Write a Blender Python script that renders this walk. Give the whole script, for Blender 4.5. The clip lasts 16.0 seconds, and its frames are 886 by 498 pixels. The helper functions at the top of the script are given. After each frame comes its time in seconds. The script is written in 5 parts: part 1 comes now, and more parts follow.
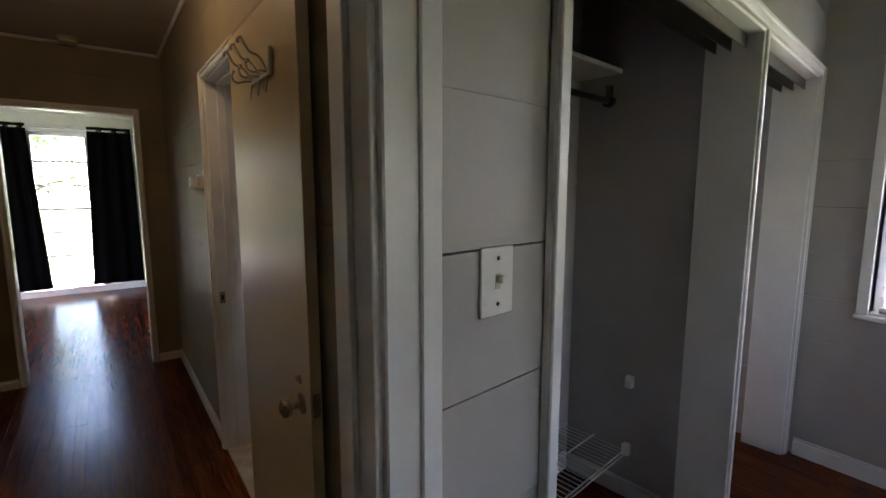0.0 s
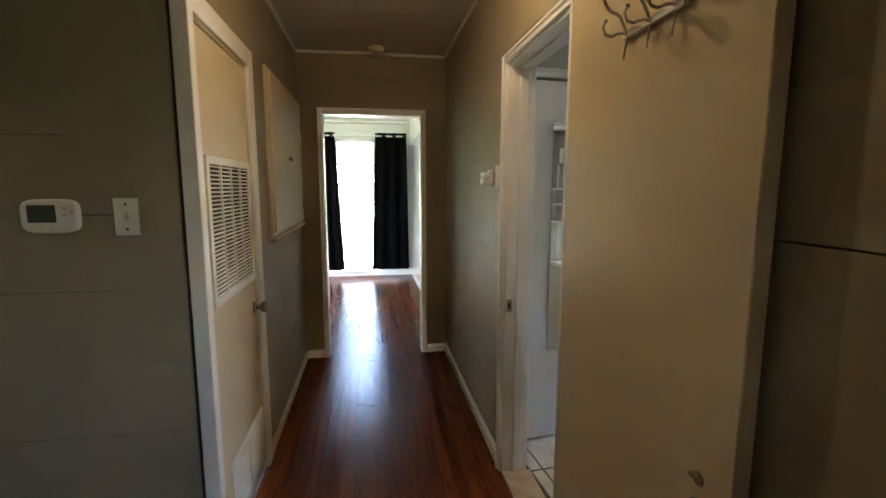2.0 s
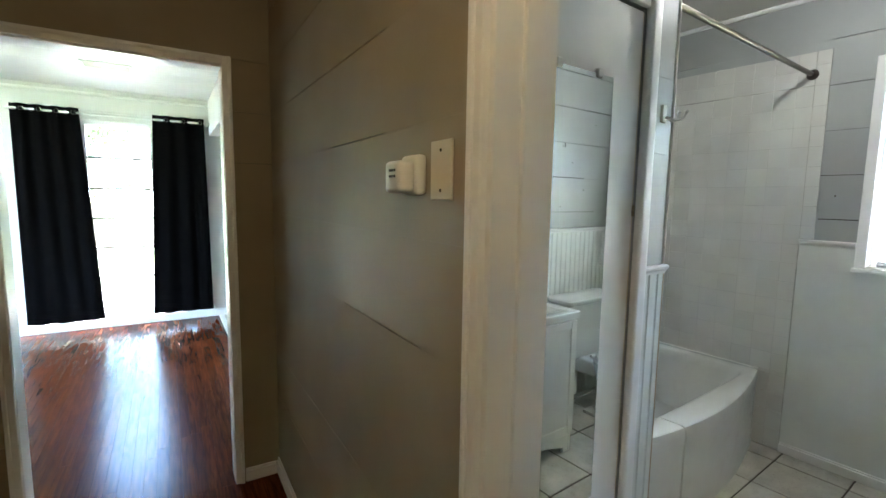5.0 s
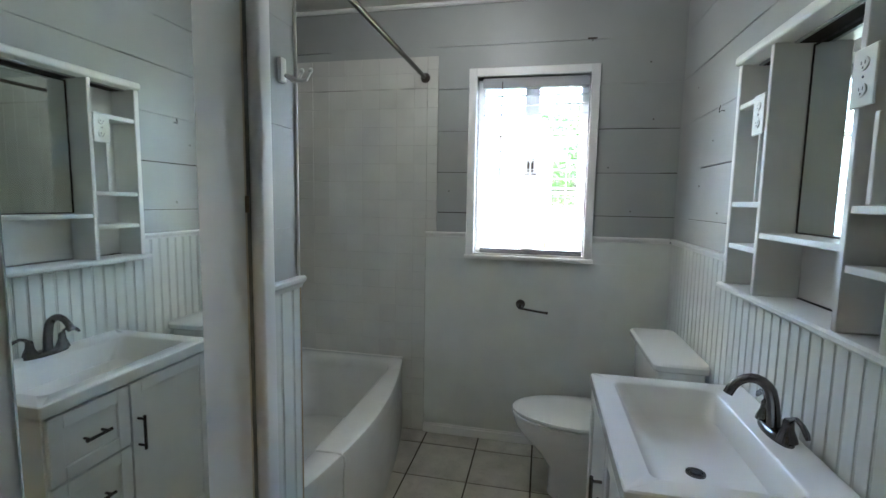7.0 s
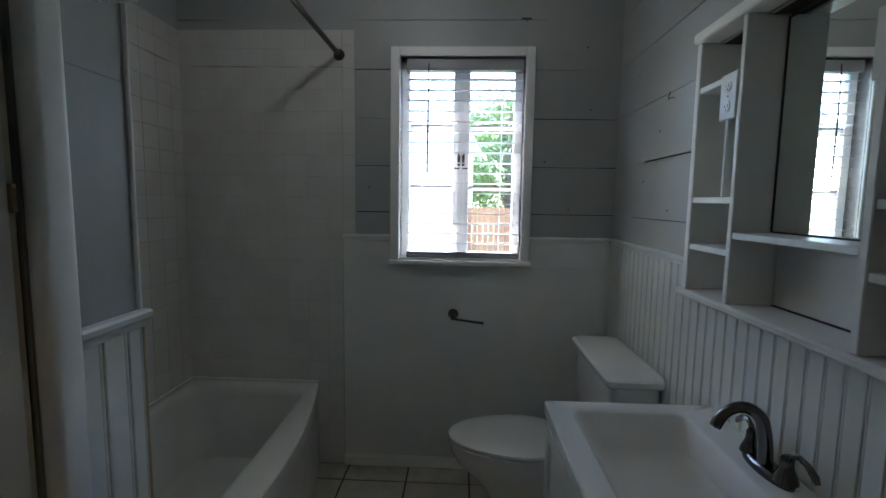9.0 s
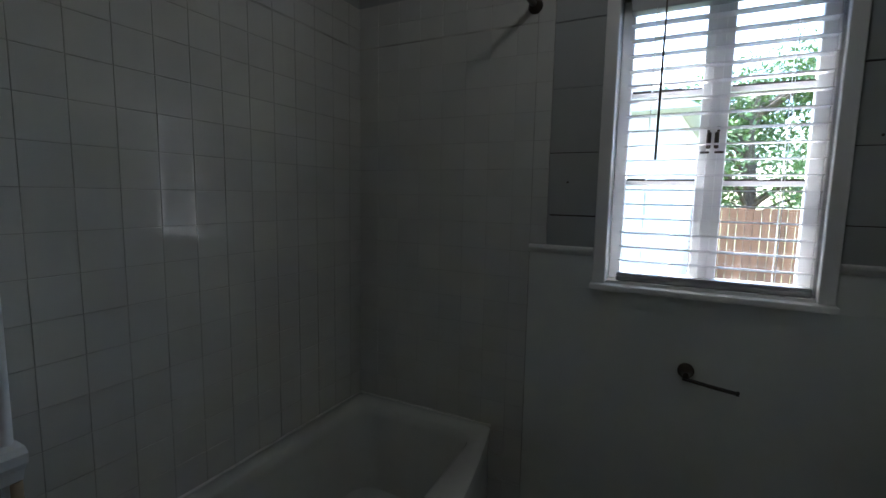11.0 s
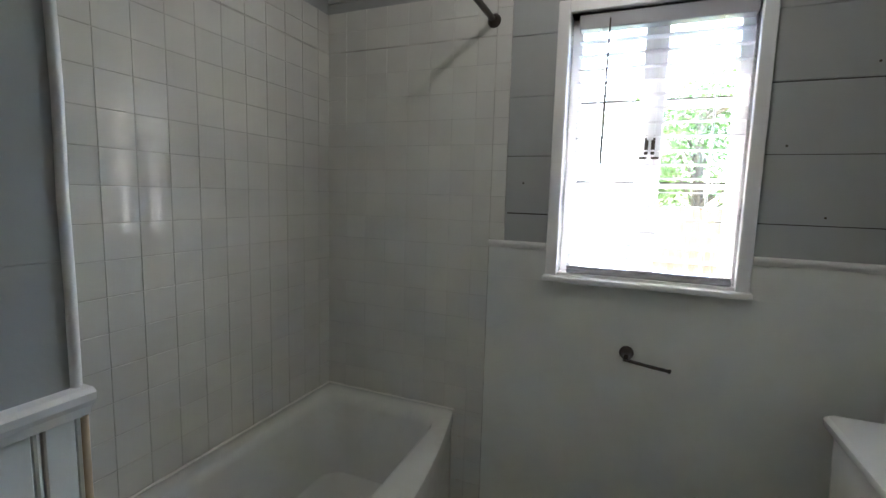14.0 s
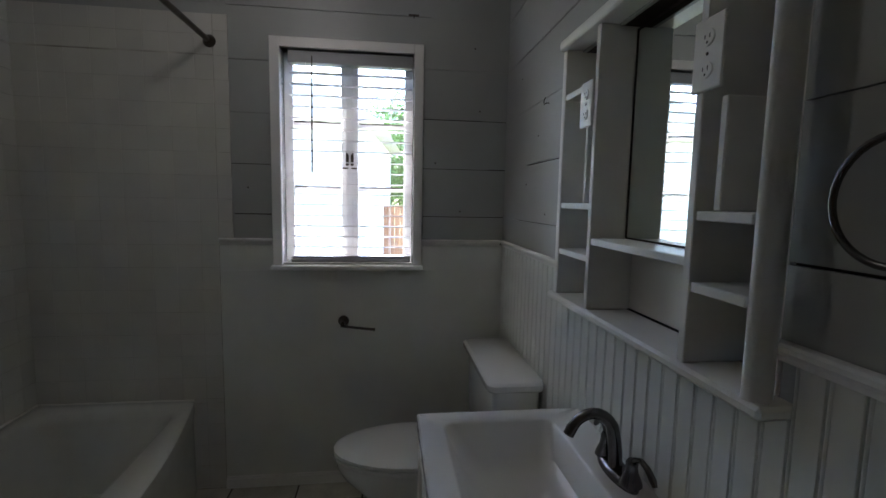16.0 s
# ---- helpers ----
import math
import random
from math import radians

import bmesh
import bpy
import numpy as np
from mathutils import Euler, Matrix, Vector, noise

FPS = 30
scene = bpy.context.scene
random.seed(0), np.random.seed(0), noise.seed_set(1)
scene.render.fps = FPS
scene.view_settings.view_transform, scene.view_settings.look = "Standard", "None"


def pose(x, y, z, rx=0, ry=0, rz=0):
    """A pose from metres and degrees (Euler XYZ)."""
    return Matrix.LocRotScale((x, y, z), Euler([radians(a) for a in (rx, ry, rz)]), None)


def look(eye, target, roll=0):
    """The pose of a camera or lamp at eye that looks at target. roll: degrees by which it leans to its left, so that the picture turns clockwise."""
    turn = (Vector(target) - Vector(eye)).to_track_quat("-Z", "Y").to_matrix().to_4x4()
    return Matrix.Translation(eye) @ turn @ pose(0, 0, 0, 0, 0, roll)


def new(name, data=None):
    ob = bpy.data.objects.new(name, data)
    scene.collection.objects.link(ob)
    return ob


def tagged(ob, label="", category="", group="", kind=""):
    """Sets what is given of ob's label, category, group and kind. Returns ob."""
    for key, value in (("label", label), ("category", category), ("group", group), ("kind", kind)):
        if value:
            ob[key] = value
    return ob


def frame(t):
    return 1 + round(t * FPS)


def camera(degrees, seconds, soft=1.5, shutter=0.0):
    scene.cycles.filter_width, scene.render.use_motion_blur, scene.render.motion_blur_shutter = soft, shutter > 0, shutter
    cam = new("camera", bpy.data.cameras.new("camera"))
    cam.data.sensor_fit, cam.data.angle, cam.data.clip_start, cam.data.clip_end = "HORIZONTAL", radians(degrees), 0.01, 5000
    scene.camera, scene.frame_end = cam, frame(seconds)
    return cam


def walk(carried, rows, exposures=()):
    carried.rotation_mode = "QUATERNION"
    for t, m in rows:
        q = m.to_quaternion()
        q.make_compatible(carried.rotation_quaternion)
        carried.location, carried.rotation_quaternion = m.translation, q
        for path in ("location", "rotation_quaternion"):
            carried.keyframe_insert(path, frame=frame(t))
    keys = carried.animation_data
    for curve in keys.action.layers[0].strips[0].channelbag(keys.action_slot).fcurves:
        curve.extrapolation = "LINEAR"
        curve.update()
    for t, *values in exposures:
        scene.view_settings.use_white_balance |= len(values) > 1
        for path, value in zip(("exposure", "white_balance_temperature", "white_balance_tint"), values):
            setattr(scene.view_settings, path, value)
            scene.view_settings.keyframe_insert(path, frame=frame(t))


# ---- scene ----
cam = camera(88.0, 16.0)
PATH = [
    (0, (-0.478, -2.797, 1.489), (0.705, -1.206, 1.226), -0.0),
    (0.5, (-0.534, -2.684, 1.487), (0.418, -0.944, 1.228), 0.0),
    (1, (-0.587, -2.622, 1.485), (0.198, -0.801, 1.225), 0.1),
    (1.5, (-0.629, -2.498, 1.467), (0.0, -0.618, 1.203), 0.2),
    (2, (-0.648, -2.234, 1.478), (-0.34, -0.276, 1.209), 0.0),
    (2.5, (-0.649, -1.954, 1.497), (-0.605, 0.028, 1.233), -0.0),
    (3, (-0.663, -1.65, 1.498), (-0.664, 0.333, 1.24), 0.1),
    (3.2, (-0.669, -1.538, 1.496), (-0.658, 0.445, 1.237), 0.2),
    (5.3, (-0.399, -0.631, 1.475), (0.81, 0.946, 1.249), 1.1),
    (5.5, (-0.357, -0.6, 1.473), (0.964, 0.884, 1.241), 1.3),
    (6, (-0.217, -0.52, 1.474), (1.378, 0.666, 1.25), 1.1),
    (6.5, (-0.094, -0.484, 1.45), (1.685, 0.405, 1.239), 1.2),
    (7, (-0.009, -0.459, 1.462), (1.886, 0.144, 1.253), 1.0),
    (7.5, (0.036, -0.402, 1.456), (1.991, -0.032, 1.254), 1.0),
    (8, (0.075, -0.381, 1.458), (2.048, -0.128, 1.253), 0.8),
    (8.2, (0.093, -0.381, 1.451), (2.07, -0.152, 1.249), 0.8),
    (10.3, (0.774, -0.257, 1.452), (2.642, 0.424, 1.238), 1.0),
    (10.5, (0.811, -0.238, 1.454), (2.634, 0.555, 1.239), 1.0),
    (11, (0.892, -0.211, 1.460), (2.561, 0.865, 1.229), 1.1),
    (11.5, (0.936, -0.210, 1.460), (2.391, 1.144, 1.214), 1.4),
    (12, (0.940, -0.243, 1.453), (2.253, 1.247, 1.216), 1.6),
    (12.5, (0.940, -0.270, 1.450), (2.241, 1.230, 1.214), 1.7),
    (13, (0.910, -0.276, 1.458), (2.227, 1.208, 1.220), 1.8),
    (13.5, (0.854, -0.268, 1.465), (2.376, 1.008, 1.227), 1.7),
    (14, (0.777, -0.275, 1.463), (2.524, 0.664, 1.228), 1.6),
    (14.5, (0.680, -0.325, 1.458), (2.580, 0.274, 1.245), 1.4),
    (15, (0.594, -0.425, 1.461), (2.558, -0.114, 1.252), 1.4),
    (15.5, (0.502, -0.505, 1.463), (2.487, -0.419, 1.257), 1.2),
    (16, (0.400, -0.519, 1.478), (2.387, -0.578, 1.265), 1.1),
]
walk(cam, [(t, look(eye, target, roll)) for t, eye, target, roll in PATH],
     exposures=[(0, 4.95, 6650, 25), (0.5, 5.4, 6700, 23), (1.5, 6.0, 6700, 17), (2.2, 6.2, 6500, 14), (3.2, 6.25, 6250, 12), (4.0, 6.35, 6150, 9),
                (5.5, 6.4, 5850, 7), (7.0, 5.7, 5800, 8), (8.2, 4.8, 5800, 9), (10.5, 3.5, 5750, 11), (11.2, 3.45, 5800, 11), (12.0, 4.05, 6050, 13),
                (12.5, 4.75, 6150, 13), (13.5, 5.45, 6200, 13), (14.5, 5.05, 6150, 14), (16.0, 4.0, 6150, 16)])

# ---- light and air ----
world = bpy.data.worlds.new("sky")
scene.world = world
world.use_nodes = True
wn = world.node_tree
sky = wn.nodes.new("ShaderNodeTexSky")
sky.sky_type = "NISHITA"
sky.sun_disc = False
sky.sun_elevation = radians(66)
sky.sun_rotation = radians(58)
wn.links.new(sky.outputs[0], wn.nodes["Background"].inputs[0])
wn.nodes["Background"].inputs[1].default_value = 0.15

sun_lamp = bpy.data.lights.new("sun", "SUN")
sun_lamp.energy = 2.8
sun_lamp.angle = radians(0.53)
sun_lamp.color = (1.0, 0.95, 0.87)
sun = new("sun", sun_lamp)
sun.matrix_world = look((2.6, 1.6, 7.2), (0, 0, 0))


# ---- materials ----
def node_mat(name):
    m = bpy.data.materials.new(name)
    m.use_nodes = True
    nt = m.node_tree
    return m, nt, nt.nodes["Principled BSDF"]


def surface(name, col, rough=0.5, metal=0.0, vary=0.12, scale=6.0, grain=90.0, bump=0.15, dist=0.002,
            spec=0.5, dirt=None, dirt_amount=0.0, rvary=0.1, stretch=(1, 1, 1), rnd=0.0, coat=0.0):
    """A painted, fired or cast surface: broad mottling, fine grain, stains and relief, in metres."""
    m, nt, bs = node_mat(name)
    n, l = nt.nodes, nt.links
    geo = n.new("ShaderNodeNewGeometry")
    mp = n.new("ShaderNodeMapping")
    mp.inputs["Scale"].default_value = stretch
    l.new(geo.outputs["Position"], mp.inputs[0])
    big, fine = n.new("ShaderNodeTexNoise"), n.new("ShaderNodeTexNoise")
    for t, s, d in ((big, scale, 4), (fine, grain, 3)):
        t.inputs["Scale"].default_value, t.inputs["Detail"].default_value = s, d
        l.new(mp.outputs[0], t.inputs["Vector"])
    ramp = n.new("ShaderNodeMapRange")
    ramp.inputs[1].default_value, ramp.inputs[2].default_value = 0.3, 0.7
    ramp.inputs[3].default_value, ramp.inputs[4].default_value = 1 - vary, 1 + vary * 0.6
    l.new(big.outputs["Fac"], ramp.inputs[0])
    mul = n.new("ShaderNodeVectorMath")
    mul.operation = "SCALE"
    mul.inputs[0].default_value = col
    l.new(ramp.outputs[0], mul.inputs["Scale"])
    last = mul.outputs[0]
    if rnd:
        oi = n.new("ShaderNodeObjectInfo")
        rr = n.new("ShaderNodeMapRange")
        rr.inputs[3].default_value, rr.inputs[4].default_value = 1 - rnd, 1 + rnd
        l.new(oi.outputs["Random"], rr.inputs[0])
        m2 = n.new("ShaderNodeVectorMath")
        m2.operation = "SCALE"
        l.new(last, m2.inputs[0])
        l.new(rr.outputs[0], m2.inputs["Scale"])
        last = m2.outputs[0]
    if dirt:
        sp = n.new("ShaderNodeTexNoise")
        sp.inputs["Scale"].default_value, sp.inputs["Detail"].default_value = scale * 2.3, 8
        l.new(geo.outputs["Position"], sp.inputs["Vector"])
        cut = n.new("ShaderNodeMapRange")
        cut.inputs[1].default_value, cut.inputs[2].default_value = 0.56, 0.72
        cut.inputs[4].default_value = dirt_amount
        l.new(sp.outputs["Fac"], cut.inputs[0])
        mix = n.new("ShaderNodeMix")
        mix.data_type = "RGBA"
        l.new(cut.outputs[0], mix.inputs[0])
        l.new(last, mix.inputs[6])
        mix.inputs[7].default_value = (*dirt, 1)
        last = mix.outputs[2]
    l.new(last, bs.inputs["Base Color"])
    rg = n.new("ShaderNodeMapRange")
    rg.inputs[3].default_value, rg.inputs[4].default_value = max(rough - rvary, 0.02), min(rough + rvary, 1)
    l.new(fine.outputs["Fac"], rg.inputs[0])
    l.new(rg.outputs[0], bs.inputs["Roughness"])
    if bump:
        bp = n.new("ShaderNodeBump")
        bp.inputs["Strength"].default_value, bp.inputs["Distance"].default_value = bump, dist
        add = n.new("ShaderNodeMath")
        l.new(fine.outputs["Fac"], add.inputs[0])
        l.new(big.outputs["Fac"], add.inputs[1])
        l.new(add.outputs[0], bp.inputs["Height"])
        l.new(bp.outputs[0], bs.inputs["Normal"])
    bs.inputs["Metallic"].default_value = metal
    bs.inputs["Specular IOR Level"].default_value = spec
    bs.inputs["Coat Weight"].default_value = coat
    return m


def wood_floor(name, dark, light, rough=0.22):
    m, nt, bs = node_mat(name)
    n, l = nt.nodes, nt.links
    geo, oi = n.new("ShaderNodeNewGeometry"), n.new("ShaderNodeObjectInfo")
    isl = n.new("ShaderNodeMath")
    l.new(oi.outputs["Random"], isl.inputs[0])
    l.new(geo.outputs["Random Per Island"], isl.inputs[1])
    fr = n.new("ShaderNodeMath")
    fr.operation = "FRACT"
    l.new(isl.outputs[0], fr.inputs[0])
    off = n.new("ShaderNodeVectorMath")
    off.operation = "MULTIPLY_ADD"
    l.new(fr.outputs[0], off.inputs[0])
    off.inputs[1].default_value = (7, 13, 3)
    l.new(geo.outputs["Position"], off.inputs[2])
    mp = n.new("ShaderNodeMapping")
    mp.inputs["Scale"].default_value = (1, 0.06, 1)
    l.new(off.outputs[0], mp.inputs[0])
    gr, blotch = n.new("ShaderNodeTexNoise"), n.new("ShaderNodeTexNoise")
    gr.inputs["Scale"].default_value, gr.inputs["Detail"].default_value = 70, 6
    gr.inputs["Distortion"].default_value = 0.8
    blotch.inputs["Scale"].default_value, blotch.inputs["Detail"].default_value = 2.2, 4
    l.new(mp.outputs[0], gr.inputs["Vector"])
    l.new(geo.outputs["Position"], blotch.inputs["Vector"])
    cr = n.new("ShaderNodeValToRGB")
    cr.color_ramp.elements[0].position, cr.color_ramp.elements[1].position = 0.22, 0.78
    cr.color_ramp.elements[0].color, cr.color_ramp.elements[1].color = (*dark, 1), (*light, 1)
    l.new(gr.outputs["Fac"], cr.inputs[0])
    rr = n.new("ShaderNodeMapRange")
    rr.inputs[3].default_value, rr.inputs[4].default_value = 0.78, 1.18
    l.new(fr.outputs[0], rr.inputs[0])
    sc = n.new("ShaderNodeVectorMath")
    sc.operation = "SCALE"
    l.new(cr.outputs[0], sc.inputs[0])
    l.new(rr.outputs[0], sc.inputs["Scale"])
    l.new(sc.outputs[0], bs.inputs["Base Color"])
    rg = n.new("ShaderNodeMapRange")
    rg.inputs[1].default_value, rg.inputs[2].default_value = 0.35, 0.65
    rg.inputs[3].default_value, rg.inputs[4].default_value = rough, rough + 0.015
    l.new(blotch.outputs["Fac"], rg.inputs[0])
    l.new(rg.outputs[0], bs.inputs["Roughness"])
    bp = n.new("ShaderNodeBump")
    bp.inputs["Strength"].default_value, bp.inputs["Distance"].default_value = 0.22, 0.0012
    l.new(gr.outputs["Fac"], bp.inputs["Height"])
    l.new(bp.outputs[0], bs.inputs["Normal"])
    bs.inputs["Specular IOR Level"].default_value = 0.07
    return m


def clear_glass(name, rough=0.0, tint=(1, 1, 1)):
    m, nt, bs = node_mat(name)
    n, l = nt.nodes, nt.links
    tr, gl, fr = n.new("ShaderNodeBsdfTransparent"), n.new("ShaderNodeBsdfGlossy"), n.new("ShaderNodeFresnel")
    tr.inputs[0].default_value = (*tint, 1)
    gl.inputs["Roughness"].default_value = rough
    fr.inputs[0].default_value = 1.45
    mx = n.new("ShaderNodeMixShader")
    l.new(fr.outputs[0], mx.inputs[0])
    l.new(tr.outputs[0], mx.inputs[1])
    l.new(gl.outputs[0], mx.inputs[2])
    l.new(mx.outputs[0], n["Material Output"].inputs[0])
    return m


M = {}
M["hall_paint"] = surface("hall_paint", (0.325, 0.272, 0.187), 0.50, spec=0.28, vary=0.09, scale=3, grain=160, bump=0.22, dist=0.0012,
                          dirt=(0.25, 0.2, 0.14), dirt_amount=0.08)
M["bath_grey"] = surface("bath_grey", (0.385, 0.395, 0.38), 0.42, vary=0.07, scale=3, grain=160, bump=0.2, dist=0.0012,
                         dirt=(0.34, 0.34, 0.32), dirt_amount=0.15)
M["bed_grey"] = surface("bed_grey", (0.44, 0.42, 0.385), 0.45, vary=0.08, scale=3, grain=160, bump=0.2, dist=0.0012)
M["white_panel"] = surface("white_panel", (0.74, 0.75, 0.70), 0.4, vary=0.06, scale=4, grain=140, bump=0.18, dist=0.001,
                           dirt=(0.52, 0.5, 0.42), dirt_amount=0.08)
M["trim"] = surface("trim", (0.84, 0.83, 0.80), 0.36, vary=0.03, scale=6, grain=200, bump=0.12, dist=0.001,
                    dirt=(0.62, 0.57, 0.48), dirt_amount=0.05)
M["cream"] = surface("cream", (0.67, 0.56, 0.365), 0.34, vary=0.04, scale=2, grain=90, bump=0.07, dist=0.001, rvary=0.03)
M["cabinet_white"] = surface("cabinet_white", (0.79, 0.78, 0.74), 0.35, vary=0.04, scale=8, grain=200, bump=0.1, dist=0.0008)
M["ceiling"] = surface("ceiling", (0.66, 0.64, 0.58), 0.8, vary=0.08, scale=2.5, grain=220, bump=0.35, dist=0.002)
M["white_wall"] = surface("white_wall", (0.76, 0.75, 0.72), 0.6, vary=0.05, scale=2.5, grain=150, bump=0.2)
M["tile"] = surface("tile", (0.66, 0.65, 0.60), 0.06, vary=0.05, scale=5, grain=45, bump=0.05, dist=0.001, rvary=0.03, rnd=0.03)
M["grout"] = surface("grout", (0.50, 0.48, 0.43), 0.85, vary=0.4, scale=8, grain=300, bump=0.4)
M["floor_tile"] = surface("floor_tile", (0.50, 0.475, 0.41), 0.3, vary=0.22, scale=7, grain=90, bump=0.2, dist=0.0012, rnd=0.07,
                          dirt=(0.33, 0.30, 0.24), dirt_amount=0.4)
M["floor_grout"] = surface("floor_grout", (0.075, 0.06, 0.05), 0.9, vary=0.3, scale=14, grain=300, bump=0.5)
M["kitchen_tile"] = surface("kitchen_tile", (0.62, 0.58, 0.52), 0.35, vary=0.12, scale=5)
M["porcelain"] = surface("porcelain", (0.80, 0.80, 0.765), 0.1, vary=0.03, scale=3, grain=30, bump=0.03, rvary=0.04)
M["enamel"] = surface("enamel", (0.76, 0.76, 0.71), 0.16, vary=0.05, scale=4, grain=40, bump=0.05, rvary=0.06,
                      dirt=(0.55, 0.52, 0.44), dirt_amount=0.2)
M["plastic"] = surface("plastic", (0.80, 0.79, 0.74), 0.35, vary=0.03, scale=20, grain=300, bump=0.05)
M["almond"] = surface("almond", (0.66, 0.60, 0.47), 0.35, vary=0.04, scale=20, grain=300, bump=0.05)
# near-black colour for the unlit depth of slots and holes, also the drain stopper
M["dark_slot"] = surface("dark_slot", (0.02, 0.02, 0.02), 0.7, vary=0.2, bump=0.1)
M["lcd"] = surface("lcd", (0.09, 0.11, 0.08), 0.2, vary=0.05, bump=0)
M["nickel"] = surface("nickel", (0.17, 0.165, 0.16), 0.2, metal=1.0, vary=0.08, scale=25, grain=300, bump=0.06, rvary=0.08)
M["dark_bronze"] = surface("dark_bronze", (0.10, 0.085, 0.07), 0.32, metal=0.9, vary=0.2, scale=25, grain=200, bump=0.08)
M["brass"] = surface("brass", (0.36, 0.30, 0.21), 0.3, metal=1.0, vary=0.25, scale=40, grain=200, bump=0.1)
M["white_wire"] = surface("white_wire", (0.78, 0.78, 0.75), 0.4, vary=0.04, bump=0.05)
M["curtain"] = surface("curtain", (0.0035, 0.0032, 0.0035), 0.95, vary=0.3, scale=9, grain=500, bump=0.3, spec=0.03)
M["raw_wood"] = surface("raw_wood", (0.46, 0.34, 0.21), 0.6, vary=0.25, scale=10, grain=60, bump=0.3, stretch=(1, 1, 0.1))
M["oak"] = wood_floor("oak", (0.042, 0.009, 0.0035), (0.185, 0.047, 0.014))
M["slat"] = surface("slat", (0.80, 0.80, 0.79), 0.4, vary=0.03, scale=10, grain=200, bump=0.05)
nt_ = M["slat"].node_tree
tl_, mx_ = nt_.nodes.new("ShaderNodeBsdfTranslucent"), nt_.nodes.new("ShaderNodeMixShader")
tl_.inputs[0].default_value = (0.85, 0.84, 0.86, 1)
mx_.inputs[0].default_value = 0.55
nt_.links.new(nt_.nodes["Principled BSDF"].outputs[0], mx_.inputs[1])
nt_.links.new(tl_.outputs[0], mx_.inputs[2])
nt_.links.new(mx_.outputs[0], nt_.nodes["Material Output"].inputs[0])
# blind rails greyed in the colour itself, for the shade of their backlit side
M["backlit_rail"] = surface("backlit_rail", (0.40, 0.40, 0.41), 0.45, vary=0.05, scale=10, grain=200, bump=0.05)
M["sash"] = surface("sash", (0.88, 0.88, 0.88), 0.4, vary=0.05, scale=12, grain=200, bump=0.1)
M["putty"] = surface("putty", (0.07, 0.06, 0.055), 0.8, vary=0.4, scale=40, grain=200, bump=0.4)
# core boards coloured near black, so gaps between planks read as unlit
M["dark_core"] = surface("dark_core", (0.05, 0.042, 0.035), 0.9, vary=0.3, scale=12, grain=80, bump=0.3)
M["glass"] = clear_glass("glass")
m_, nt_, bs_ = node_mat("mirror_glass")
bs_.inputs["Base Color"].default_value = (0.80, 0.85, 0.82, 1)
bs_.inputs["Metallic"].default_value, bs_.inputs["Roughness"].default_value = 1.0, 0.015
M["mirror"] = m_
M["grass"] = surface("grass", (0.13, 0.16, 0.06), 0.9, vary=0.4, scale=1.2, grain=25, bump=0.5, dist=0.02,
                     dirt=(0.32, 0.27, 0.17), dirt_amount=0.8)
M["concrete"] = surface("concrete", (0.50, 0.48, 0.45), 0.85, vary=0.2, scale=2, grain=60, bump=0.3)
M["fence_wood"] = surface("fence_wood", (0.36, 0.17, 0.09), 0.8, vary=0.3, scale=5, grain=60, bump=0.3, stretch=(1, 1, 0.15), rnd=0.2)
M["bark"] = surface("bark", (0.11, 0.085, 0.06), 0.95, vary=0.4, scale=8, grain=60, bump=0.8, dist=0.01, stretch=(1, 1, 0.3))
M["leaf"] = surface("leaf", (0.12, 0.20, 0.055), 0.6, vary=0.5, scale=3, grain=40, bump=0.1)
M["siding"] = surface("siding", (0.78, 0.77, 0.75), 0.7, vary=0.08, scale=3, grain=60, bump=0.2)
M["pale_roof"] = surface("pale_roof", (0.55, 0.54, 0.52), 0.6, vary=0.1, scale=3, grain=60, bump=0.2)
M["roofing"] = surface("roofing", (0.10, 0.09, 0.085), 0.9, vary=0.3, scale=5, grain=80, bump=0.5)


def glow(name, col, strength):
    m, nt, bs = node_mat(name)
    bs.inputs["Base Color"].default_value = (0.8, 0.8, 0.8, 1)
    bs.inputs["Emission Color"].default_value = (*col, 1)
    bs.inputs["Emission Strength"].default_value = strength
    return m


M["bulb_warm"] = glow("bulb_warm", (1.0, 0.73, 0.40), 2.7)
M["bulb_white"] = glow("bulb_white", (1.0, 0.95, 0.90), 2.6)

# ---- building blocks ----
HALL = Matrix.Identity(4)
BATH = Matrix.Rotation(radians(5.5), 4, "Z")     # the bathroom stands a little askew to the passage
BED = Matrix.Translation((0, -2.256, 0)) @ Matrix.Rotation(radians(6.0), 4, "Z")   # and so does the closet front
BASES = {}


def box(bm, x0, x1, y0, y1, z0, z1, bevel=0.0, seg=1):
    got = bmesh.ops.create_cube(bm, size=1, matrix=Matrix.Translation(((x0 + x1) / 2, (y0 + y1) / 2, (z0 + z1) / 2))
                                @ Matrix.Diagonal((abs(x1 - x0), abs(y1 - y0), abs(z1 - z0), 1)))
    if bevel:
        edges = {e for v in got["verts"] for e in v.link_edges}
        bmesh.ops.bevel(bm, geom=list(edges), offset=bevel, segments=seg, affect="EDGES", profile=0.6)
    return bm


def cyl(bm, p, q, r, r2=None, seg=16):
    p, q = Vector(p), Vector(q)
    d = q - p
    m = Matrix.Translation((p + q) / 2) @ d.to_track_quat("Z", "Y").to_matrix().to_4x4()
    bmesh.ops.create_cone(bm, cap_ends=True, segments=seg, radius1=r, radius2=r if r2 is None else r2, depth=d.length, matrix=m)
    return bm


